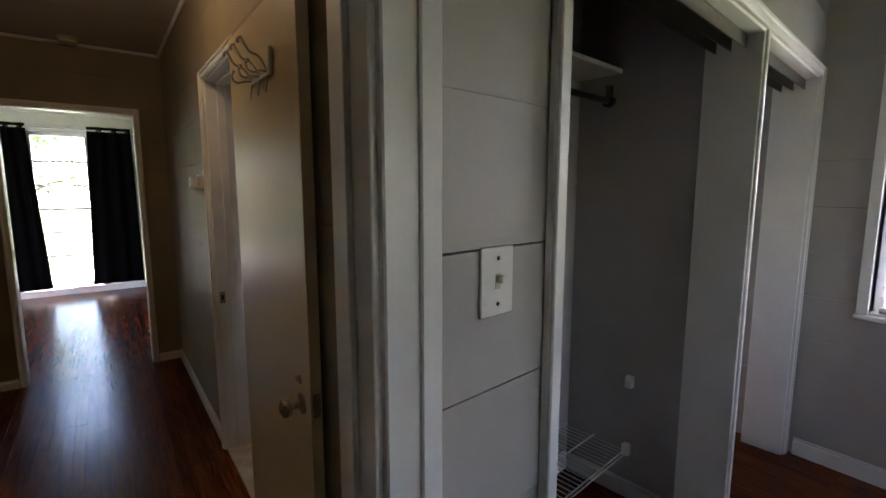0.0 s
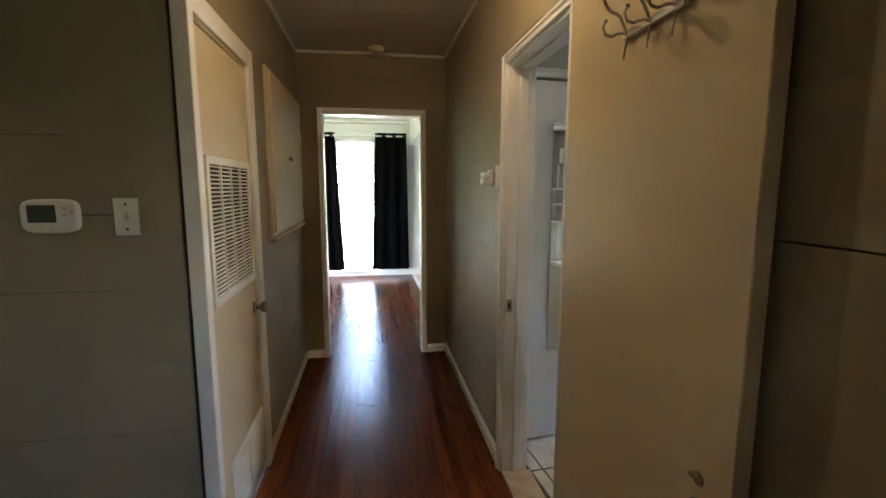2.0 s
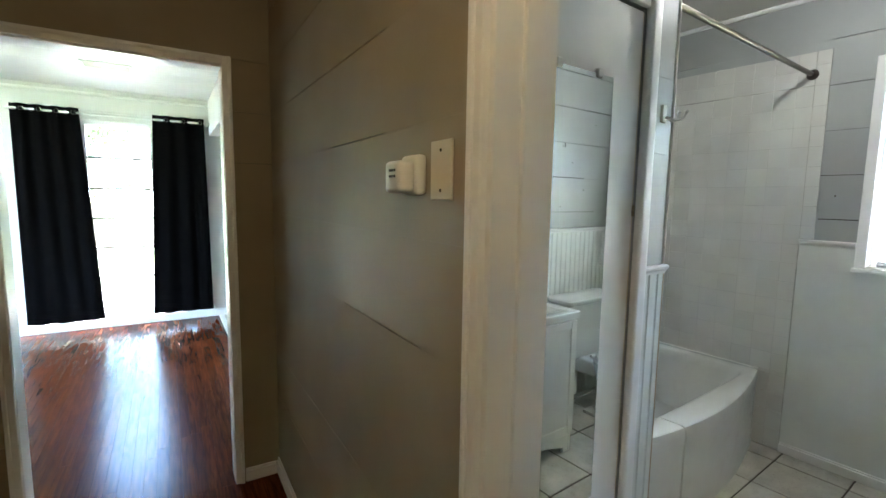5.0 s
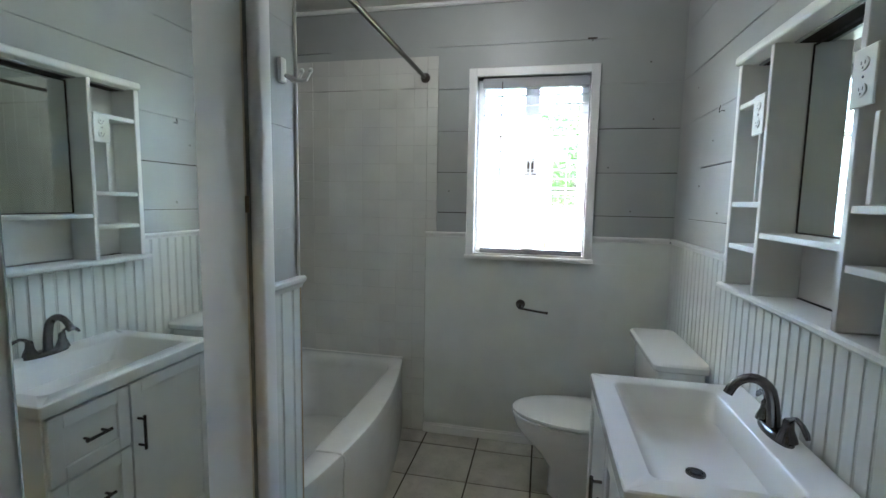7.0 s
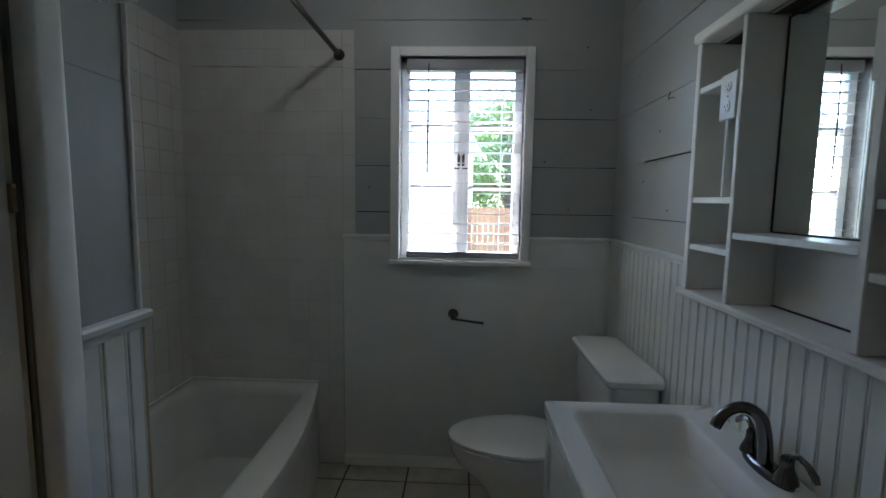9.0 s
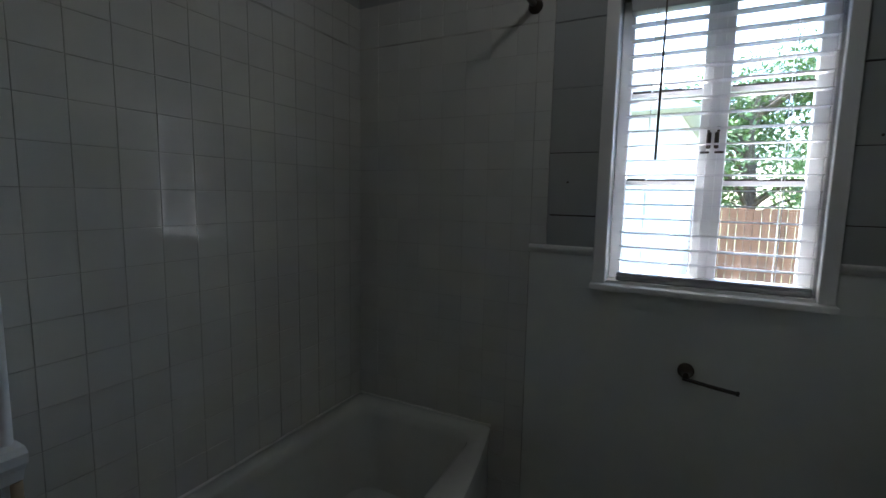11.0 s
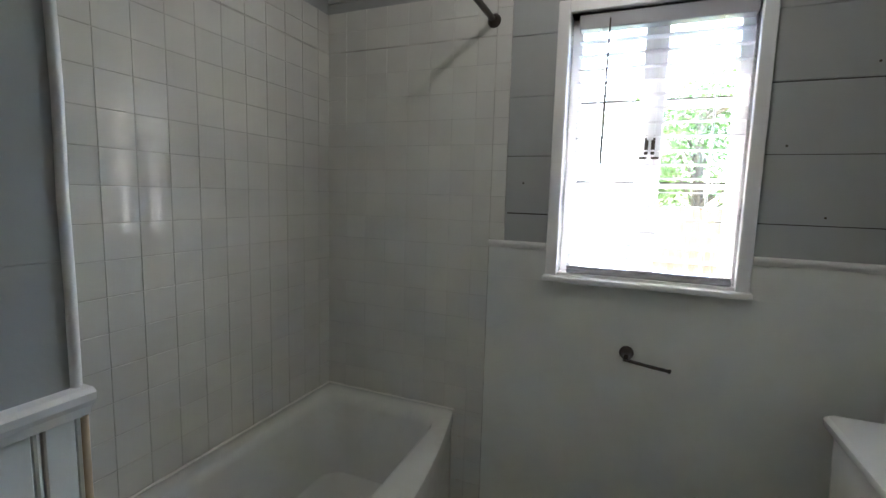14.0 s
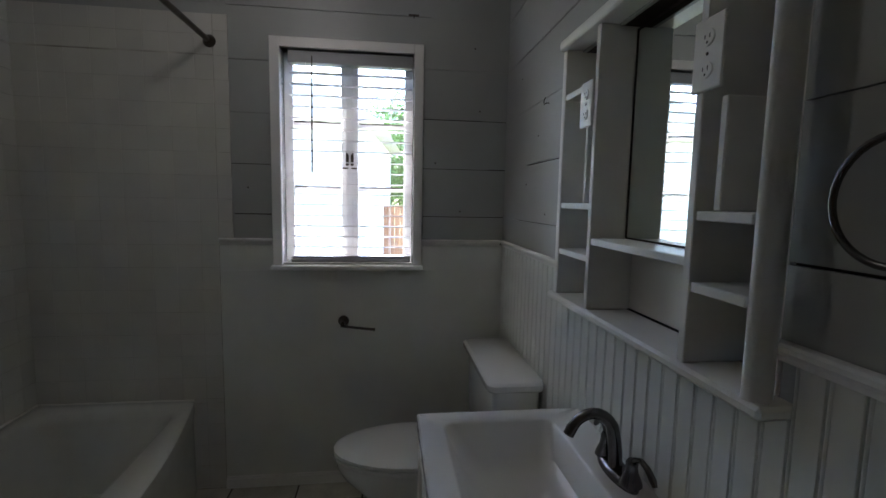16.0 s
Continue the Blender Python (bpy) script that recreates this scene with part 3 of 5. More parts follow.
# access panel high on the passage wall
AP = thing("access_panel", (-1.223, 1.1, 1.19), "beige painted access panel door, hinged, on the passage wall", "wall panel")
bm = B()
for a in ((0.53, 1.70, 2.11, 2.15), (0.53, 1.70, 1.19, 1.225), (0.53, 0.57, 1.225, 2.11), (1.66, 1.70, 1.225, 2.11)):
    box(bm, -1.2228, -1.205, a[0], a[1], a[2], a[3], 0.003)
part("frame", bm, M["cream"], AP)
bm = B()
box(bm, -1.2228, -1.190, 0.56, 1.672, 1.21, 2.125, 0.004)
pd = part("panel_door", bm, M["cream"], AP)
for z in (1.95, 1.33):
    bm = B()
    box(bm, -1.190, -1.184, 1.645, 1.672, z - 0.03, z + 0.03, 0.001)
    part("hinge", bm, M["dark_bronze"], pd)
bm = B()
box(bm, -1.190, -1.172, 1.07, 1.15, 1.655, 1.68, 0.004)
part("latch", bm, M["brass"], pd)
bm = B()
box(bm, -1.2228, -1.185, 0.50, 1.72, 1.165, 1.188, 0.005)
part("ledge", bm, M["cream"], AP)

# ---- bathroom door, swung back against the passage wall ----
BD = thing("door_bathroom", (-0.032, -0.88, 0.01), "cream painted flush door standing open against the wall", "door", kind="structure")
bm = B()
box(bm, -0.050, -0.016, -1.602, -0.880, 0.012, 2.035, 0.0025)
bl = part("door_leaf", bm, M["cream"], BD)
bm = B()
lathe(bm, (-0.050, -1.530, 0.865), (-1, 0, 0), [(0, 0.032), (0.004, 0.031), (0.008, 0.013), (0.028, 0.011), (0.036, 0.024), (0.048, 0.0295), (0.058, 0.026), (0.066, 0.010)])
part("door_knob", bm, M["brass"], bl, "tarnished brass knob", smooth=True)
bm = B()
lathe(bm, (-0.050, -1.522, 0.935), (-1, 0, 0), [(0, 0.014), (0.003, 0.013), (0.006, 0.006)], 14)
box(bm, -0.058, -0.05, -1.526, -1.500, 0.930, 0.940, 0.002)
part("thumb_turn", bm, M["brass"], bl, smooth=True)
bm = B()
box(bm, -0.044, -0.022, -1.6045, -1.601, 0.845, 0.915, 0.001)
lp = part("latch_plate", bm, M["brass"], bl)
bm = B()
box(bm, -0.039, -0.027, -1.611, -1.604, 0.868, 0.89, 0.002)
part("latch_bolt", bm, M["brass"], lp)
for z in (0.3, 1.75):
    bm = B()
    cyl(bm, (-0.012, -0.872, z - 0.045), (-0.012, -0.872, z + 0.045), 0.006, seg=10)
    part("hinge", bm, M["cream"], BD)

HK = thing("coat_hook_rack", (-0.05, -1.30, 1.83), "small grey-white iron coat rack with three curled double hooks", "coat rack")
bm = B()
box(bm, -0.060, -0.0505, -1.399, -1.185, 1.815, 1.834, 0.003)
rail = part("rail", bm, M["white_wire"], HK)
bm = B()
box(bm, -0.062, -0.0505, -1.406, -1.392, 1.814, 1.892, 0.003)
part("end_bracket", bm, M["white_wire"], HK)
for y in (-1.375, -1.292, -1.202):
    pts = [(-0.060, y, 1.828)]
    pts += [(-0.060 - 0.070 * s, y - 0.012 * s, 1.828 + 0.078 * s + 0.012 * math.sin(s * 6.3)) for s in (0.12, 0.25, 0.4, 0.55, 0.7, 0.82, 0.92, 1.0)]
    pts += [(-0.139, y - 0.013, 1.901), (-0.140, y - 0.013, 1.892)]
    bm = B()
    tube(bm, pts, [0.0038] * 9 + [0.0032, 0.003], 8)
    ball(bm, pts[-1], 0.0052, seg=10)
    low = [(-0.060, y, 1.826), (-0.078, y, 1.826), (-0.096, y, 1.818), (-0.112, y, 1.822), (-0.118, y, 1.838), (-0.112, y, 1.850)]
    tube(bm, low, 0.0034, 8)
    ball(bm, low[-1], 0.0052, seg=10)
    tube(bm, [(-0.056, y, 1.822), (-0.062, y - 0.002, 1.795), (-0.066, y - 0.004, 1.768)], [0.0035, 0.003, 0.002], 8)
    part("hook", bm, M["white_wire"], HK, smooth=True)

# ---- small fittings of the passage ----
def cover_plate(name, axis, out, c, label, mat="plastic", toggle=True, w=0.072, h=0.116, F=HALL):
    """c: the middle of the plate on the wall."""
    root = thing(name, c, label, "light switch" if toggle else "cover plate", F)
    x, y, z = c

    def put(bm, du0, du1, dz0, dz1, d0, d1, bev):
        a, b = sorted((d0 * out, d1 * out))
        if axis == "x":
            box(bm, x + a, x + b, y + du0, y + du1, z + dz0, z + dz1, bev)
        else:
            box(bm, x + du0, x + du1, y + a, y + b, z + dz0, z + dz1, bev)
        return bm
    pb = part("plate", put(B(), -w / 2, w / 2, -h / 2, h / 2, 0.0005, 0.006, 0.002), M[mat], root)
    if toggle:
        part("toggle_slot", put(B(), -0.006, 0.006, -0.013, 0.013, 0.006, 0.0068, 0.0), M["almond"], pb)
        part("toggle", put(B(), -0.004, 0.004, -0.002, 0.011, 0.006, 0.019, 0.0015), M[mat], pb)
    for dz in (-0.038, 0.038):
        part("screw", put(B(), -0.003, 0.003, dz - 0.003, dz + 0.003, 0.006, 0.0068, 0.0008), M["nickel"], pb)
    return root


cover_plate("light_switch", "y", -1, (-1.393, -0.677, 1.386), "white toggle light switch on the beige plank wall")
cover_plate("light_switch", "y", -1, (0.034, 0.0, 1.338), "white toggle light switch beside the bedroom doorway", w=0.08, F=BED)
cover_plate("blank_plate", "x", -1, (0.0, 0.066, 1.531), "almond blank cover plate on the passage wall", "almond", False, 0.08, 0.114)

TH = thing("thermostat", (-1.597, -0.677, 1.39), "white rounded wall thermostat with a dark display", "thermostat")
bm = B()


def dial_case(y, grow):
    """The bowed outline of the thermostat's case at depth y."""
    cx, cz, hw, hh = -1.5975, 1.3905, 0.0775 + grow, 0.0465 + grow
    pts = []
    for k in range(48):
        a = 2 * math.pi * k / 48
        c, q = math.cos(a), math.sin(a)
        pts.append(Vector((cx + hw * math.copysign(abs(c) ** 0.38, c), y, cz + hh * math.copysign(abs(q) ** 0.42, q) * (1 + 0.10 * (1 - abs(c)) ** 0.6))))
    return pts


loft(bm, [dial_case(-0.6775, 0.0), dial_case(-0.694, 0.0), dial_case(-0.7005, -0.003), dial_case(-0.703, -0.008)])
tb = part("housing", bm, M["plastic"], TH, smooth=True)
bm = B()
box(bm, -1.652, -1.575, -0.7042, -0.702, 1.372, 1.424, 0.001)
part("display", bm, M["lcd"], tb, "dark grey-green display")
for x, z, w in ((-1.55, 1.415, 0.012), (-1.55, 1.395, 0.012), (-1.53, 1.405, 0.008), (-1.64, 1.355, 0.014), (-1.615, 1.355, 0.014), (-1.59, 1.355, 0.014)):
    bm = B()
    box(bm, x - w / 2, x + w / 2, -0.7055, -0.702, z - 0.004, z + 0.004, 0.0015)
    part("button", bm, M["almond"], tb)

NL = thing("plug_in_alarm", (0.0, 0.18, 1.523), "white plug-in alarm with a rounded front on the passage wall", "alarm")
bm = B()
box(bm, -0.024, -0.0005, 0.128, 0.205, 1.484, 1.566, 0.011, 3)
part("base", bm, M["plastic"], NL, smooth=True)
bm = B()
box(bm, -0.064, -0.0245, 0.134, 0.200, 1.488, 1.552, 0.012, 4)
nb = part("body", bm, M["plastic"], NL, smooth=True)
for k in range(6):
    bm = B()
    y, z = 0.146 + 0.011 * (k % 3), 1.518 + 0.012 * (k // 3)
    box(bm, -0.0655, -0.0635, y, y + 0.005, z, z + 0.005)
    part("vent_slot", bm, M["dark_slot"], nb)

SD = thing("smoke_alarm", (-0.575, 1.58, CEIL), "yellowed white round smoke alarm on the ceiling", "smoke alarm")
bm = B()
lathe(bm, (-0.575, 1.58, CEIL - 0.0005), (0, 0, -1), [(0, 0.068), (0.012, 0.068), (0.016, 0.058), (0.034, 0.052), (0.040, 0.04)], 28)
part("housing", bm, M["almond"], SD, smooth=True)


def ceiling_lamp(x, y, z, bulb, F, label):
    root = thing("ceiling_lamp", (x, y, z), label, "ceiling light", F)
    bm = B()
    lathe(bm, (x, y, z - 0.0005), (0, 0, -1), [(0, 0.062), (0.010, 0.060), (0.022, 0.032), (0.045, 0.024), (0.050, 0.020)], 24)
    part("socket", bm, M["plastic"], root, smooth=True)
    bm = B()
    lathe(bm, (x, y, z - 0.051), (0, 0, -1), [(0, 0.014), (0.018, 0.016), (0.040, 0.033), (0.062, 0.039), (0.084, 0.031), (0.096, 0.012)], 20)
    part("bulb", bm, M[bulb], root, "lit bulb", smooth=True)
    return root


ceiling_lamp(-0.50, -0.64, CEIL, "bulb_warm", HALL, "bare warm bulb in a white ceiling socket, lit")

# ---- living room: glazed door, curtains ----
GD = thing("window_living", (-0.87, 5.5, 0.10), "white glazed garden door with sidelights and glazing bars", "glazed door", kind="structure")
y0, y1 = 5.47, 5.53
for a in ((-1.62, -1.57, 0.10, 2.24), (-0.17, -0.12, 0.10, 2.24), (-1.57, -0.17, 2.19, 2.24), (-1.57, -0.17, 0.10, 0.17)):
    bm = B()
    box(bm, a[0], a[1], y0, y1, a[2], a[3], 0.003)
    part("window_frame", bm, M["sash"], GD)
for x in (-1.20, -0.56):
    bm = B()
    box(bm, x - 0.035, x + 0.035, y0 + 0.003, y1 - 0.003, 0.17, 2.19, 0.003)
    part("stile", bm, M["sash"], GD)
for x0, x1 in ((-1.57, -1.235), (-1.165, -0.595), (-0.525, -0.17)):
    for z in (0.55, 0.88, 1.20, 1.52, 1.85):
        bm = B()
        box(bm, x0, x1, y0 + 0.012, y1 - 0.012, z - 0.014, z + 0.014, 0.002)
        part("glazing_bar", bm, M["sash"], GD)
    bm = B()
    box(bm, x0 - 0.003, x1 + 0.003, 5.498, 5.502, 0.168, 2.192)
    pn = part("pane", bm, M["glass"], GD)
    pn.visible_shadow = False
for x in (-1.20, -0.56):
    bm = B()
    box(bm, x - 0.012, x + 0.012, y0 - 0.018, y0 + 0.002, 1.22, 1.34, 0.003)
    part("handle", bm, M["dark_bronze"], GD)
bm = B()
box(bm, -1.75, 0.0, 5.36, 5.46, 0.088, 0.11, 0.004)
whole("window_ledge", bm, M["trim"], "pale timber ledge below the glazed door", "window sill", kind="structure")
bm = B()
box(bm, -1.66, -0.08, 5.43, 5.452, 2.235, 2.33, 0.004)
whole("window_head_trim", bm, M["white_wall"], "off-white head trim over the glazed door", "trim", kind="structure")

ROD = thing("curtain_rod", (-0.75, 5.30, 2.27), "thin white curtain rod across the glazed door", "curtain rod")
bm = B()
cyl(bm, (-1.75, 5.30, 2.275), (0.02, 5.30, 2.275), 0.011)
part("pole", bm, M["white_wire"], ROD, smooth=True)
for x in (-1.70, -0.02):
    bm = B()
    box(bm, x - 0.01, x + 0.01, 5.30, 5.448, 2.262, 2.288, 0.003)
    part("bracket", bm, M["white_wire"], ROD)


def curtain(x0t, x1t, x0b, x1b, folds, seed):
    r = random.Random(seed)
    root = thing("curtain", ((x0t + x1t) / 2, 5.30, 0.12), "black blackout curtain on metal eyelets, hanging to the floor", "curtain", group="curtains at the garden door")
    n, rows = 72, 14
    grid = []
    ph = r.uniform(0, 6)
    for side in (0, 1):
        g = []
        for j in range(rows + 1):
            v = j / rows
            z = 0.125 + (2.325 - 0.125) * (1 - v)
            a, b = x0t + (x0b - x0t) * v, x1t + (x1b - x1t) * v
            g.append([Vector((a + (b - a) * i / n, 5.30 + (0.020 + 0.006 * math.sin(3 * v + ph)) * math.sin(2 * math.pi * folds * i / n + ph + 0.5 * v * math.sin(i * 0.11))
                              + 0.003 * side, z + (0.003 * math.sin(i * 0.3) if j == rows else 0))) for i in range(n + 1)])
        grid.append(g)
    bm = B()
    vs = [[[bm.verts.new(p) for p in row] for row in g] for g in grid]
    for s in (0, 1):
        for j in range(rows):
            for i in range(n):
                q = (vs[s][j][i], vs[s][j][i + 1], vs[s][j + 1][i + 1], vs[s][j + 1][i])
                bm.faces.new(q if s else q[::-1])
    for j in range(rows):
        for i in (0, n):
            bm.faces.new((vs[0][j][i], vs[1][j][i], vs[1][j + 1][i], vs[0][j + 1][i]))
    part("cloth", bm, M["curtain"], root, smooth=True)
    for k in range(folds * 2):
        i = int(n * (k + 0.5) / (folds * 2))
        p = grid[0][0][i]
        bm = B()
        ring = [(p.x + 0.019 * math.cos(t), p.y - 0.004, 2.275 + 0.019 * math.sin(t)) for t in (2 * math.pi * q / 14 for q in range(15))]
        tube(bm, ring, 0.0045, 6)
        part("eyelet", bm, M["nickel"], root, "silver eyelet", smooth=True)


curtain(-1.72, -1.19, -1.72, -1.08, 4, 1)
curtain(-0.555, -0.06, -0.635, -0.035, 3, 2)

CV = thing("ceiling_vent", (-0.85, 4.3, CEIL), "white slatted ceiling air vent", "air vent")
for a in ((-1.03, -0.67, 4.18, 4.20), (-1.03, -0.67, 4.40, 4.42), (-1.03, -1.01, 4.20, 4.40), (-0.69, -0.67, 4.20, 4.40)):
    bm = B()
    box(bm, a[0], a[1], a[2], a[3], CEIL - 0.01, CEIL - 0.001, 0.001)
    part("frame", bm, M["cabinet_white"], CV)
# black sheet on the ceiling, painted shade for the depth of the duct
bm = B()
box(bm, -1.01, -0.69, 4.2, 4.4, CEIL - 0.003, CEIL - 0.001)
part("backing", bm, M["dark_slot"], CV)
for k in range(9):
    bm = B()
    box(bm, -1.01, -0.69, 4.205 + 0.022 * k, 4.215 + 0.022 * k, CEIL - 0.009, CEIL - 0.004)
    part("slat", bm, M["cabinet_white"], CV)
WS = thing("wall_alarm", (0.0, 3.9, 2.4), "white round alarm on the header beam", "smoke alarm")
bm = B()
lathe(bm, (-0.0005, 3.9, 2.40), (-1, 0, 0), [(0, 0.06), (0.02, 0.06), (0.03, 0.045)], 24)
part("housing", bm, M["plastic"], WS, smooth=True)

# ---- bedroom closet and window ----
for u0, u1 in ((0.208, 1.482), (1.498, 2.507)):
    jamb("jamb_closet", "y", -0.002, 0.19, u0, u1, 2.057, "trim", "wide grey-white closet jamb boards", F=BED, stop=False)
root = casing("casing_closet", "y", 0.0, -1, 0.215, 2.50, 2.05, 0.045, "trim", "white moulded casing across both closet openings", F=BED)
bm = B()
box(bm, 1.478, 1.502, -0.012, -0.0005, 0, 2.049, 0.003)
part("mullion_casing", bm, M["trim"], root)
for u0, u1 in ((0.235, 1.455), (1.525, 2.48)):
    TR = thing("closet_track", ((u0 + u1) / 2, 0.1, 2.03), "dark double sliding-door track under the closet head", "door track", BED)
    for y in (0.05, 0.10, 0.15):
        bm = B()
        box(bm, u0, u1, y - 0.002, y + 0.002, 1.99, 2.038)
        part("flange", bm, M["dark_bronze"], TR)
SH = thing("closet_shelf", (0.9, 0.65, 2.0), "grey painted closet shelf board", "shelf", BED)
bm = B()
box(bm, 0.15, 1.518, 0.545, 0.758, 2.0, 2.02, 0.002)
part("board", bm, M["white_panel"], SH)
CR = thing("closet_rod", (0.9, 0.59, 1.89), "dark closet hanging rod on a wall bracket", "clothes rod", BED)
bm = B()
cyl(bm, (0.15, 0.60, 1.885), (1.505, 0.60, 1.885), 0.014)
part("pole", bm, M["dark_bronze"], CR, smooth=True)
bm = B()
cyl(bm, (1.495, 0.60, 1.885), (1.519, 0.60, 1.885), 0.028)
box(bm, 1.500, 1.519, 0.585, 0.615, 1.885, 1.955, 0.003)
part("socket", bm, M["nickel"], CR, smooth=True)
WR = thing("wire_shelf", (1.1, 0.6, 0.25), "white coated wire shelf low in the closet", "wire shelf", BED)
for y, z in ((0.43, 0.25), (0.44, 0.215), (0.60, 0.25), (0.755, 0.25)):
    bm = B()
    cyl(bm, (0.30, y, z), (1.512, y, z), 0.0035, seg=8)
    part("long_wire", bm, M["white_wire"], WR, smooth=True)
for k in range(40):
    x = 0.31 + 0.03 * k
    bm = B()
    cyl(bm, (x, 0.43, 0.254), (x, 0.755, 0.254), 0.0022, seg=6)
    part("cross_wire", bm, M["white_wire"], WR, smooth=True)
for z in (0.25, 0.588):
    CB = thing("shelf_bracket", (1.51, 0.43, z), "small white plastic shelf clip on the closet wall", "bracket", BED)
    bm = B()
    box(bm, 1.487, 1.5195, 0.412, 0.446, z - 0.028, z + 0.028, 0.004)
    cl = part("clip", bm, M["plastic"], CB)
    bm = B()
    cyl(bm, (1.475, 0.429, z), (1.488, 0.429, z), 0.012, seg=12)
    part("clip_jaw", bm, M["plastic"], cl, smooth=True)


def sash_window(name, label, F, face, depth, ya, yb, z0, z1, latch=True):
    """Casement pair in a deep opening of a wall facing -x: face is the wall's room side."""
    root = thing(name, (face, (ya + yb) / 2, z0), label, "window", F, kind="structure")
    w = 0.046
    for nm, a in (("side_casing", (yb, yb + w, z0 - 0.01, z1 + w)), ("side_casing", (ya - w, ya, z0 - 0.01, z1 + w)), ("head_casing", (ya, yb, z1, z1 + w))):
        bm = B()
        box(bm, face - 0.018, face - 0.0005, a[0], a[1], a[2], a[3], 0.003)
        part(nm, bm, M["trim"], root)
    bm = B()
    box(bm, face - 0.045, face + depth, ya - w - 0.006, yb + w + 0.006, z0 - 0.032, z0 - 0.0105, 0.006, 2)
    part("window_sill", bm, M["trim"], root)
    for a in ((yb, yb + 0.012, z0, z1 + 0.012), (ya - 0.012, ya, z0, z1 + 0.012), (ya, yb, z1, z1 + 0.012), (ya, yb, z0 - 0.0104, z0)):
        bm = B()
        box(bm, face, face + depth + 0.03, a[0], a[1], a[2], a[3])
        part("reveal", bm, M["trim"], root)
    xs = face + depth
    mid = (ya + yb) / 2
    h = (z1 - z0)
    for s0, s1 in ((ya, mid - 0.0005), (mid + 0.0005, yb)):
        sr = B()
        box(sr, xs, xs + 0.035, s0, s0 + 0.042, z0, z1, 0.003)
        box(sr, xs, xs + 0.035, s1 - 0.042, s1, z0, z1, 0.003)
        box(sr, xs, xs + 0.035, s0 + 0.042, s1 - 0.042, z1 - 0.045, z1, 0.003)
        box(sr, xs, xs + 0.035, s0 + 0.042, s1 - 0.042, z0, z0 + 0.026, 0.003)
        sash = part("sash", sr, M["sash"], root, "weathered white casement sash")
        for f in (0.36, 0.672):
            bm = B()
            box(bm, xs + 0.006, xs + 0.030, s0 + 0.042, s1 - 0.042, z0 + h * f - 0.011, z0 + h * f + 0.011, 0.002)
            gb = part("glazing_bar", bm, M["sash"], sash)
            bm = B()
            for q in range(7):
                a = s0 + 0.044 + (s1 - s0 - 0.09) * q / 7
                box(bm, xs + 0.0035, xs + 0.0062, a, a + (s1 - s0 - 0.09) / 7, z0 + h * f + 0.006, z0 + h * f + 0.0105 + 0.004 * rng.random())
            part("old_putty", bm, M["putty"], gb)
        bm = B()
        box(bm, xs + 0.016, xs + 0.020, s0 + 0.040, s1 - 0.040, z0 + 0.024, z1 - 0.043)
        pn = part("pane", bm, M["glass"], sash)
        pn.visible_shadow = False
    bm = B()
    box(bm, xs - 0.007, xs - 0.0002, mid - 0.016, mid + 0.016, z0 + 0.004, z1 - 0.004, 0.002)
    part("astragal", bm, M["sash"], root)
    if latch:
        for s in (-1, 1):
            bm = B()
            box(bm, xs - 0.014, xs + 0.001, mid + s * 0.012 - 0.007, mid + s * 0.012 + 0.007, z0 + h * 0.475, z0 + h * 0.53, 0.003)
            box(bm, xs - 0.016, xs - 0.002, mid + s * 0.015 - 0.004, mid + s * 0.015 + 0.004, z0 + h * 0.53, z0 + h * 0.547, 0.001)
            box(bm, xs - 0.010, xs + 0.001, mid + s * 0.022 - 0.014, mid + s * 0.022 + 0.014, z0 + h * 0.459, z0 + h * 0.466, 0.001)
            part("latch", bm, M["dark_bronze"], root, "dark casement latch", smooth=False)
    return root


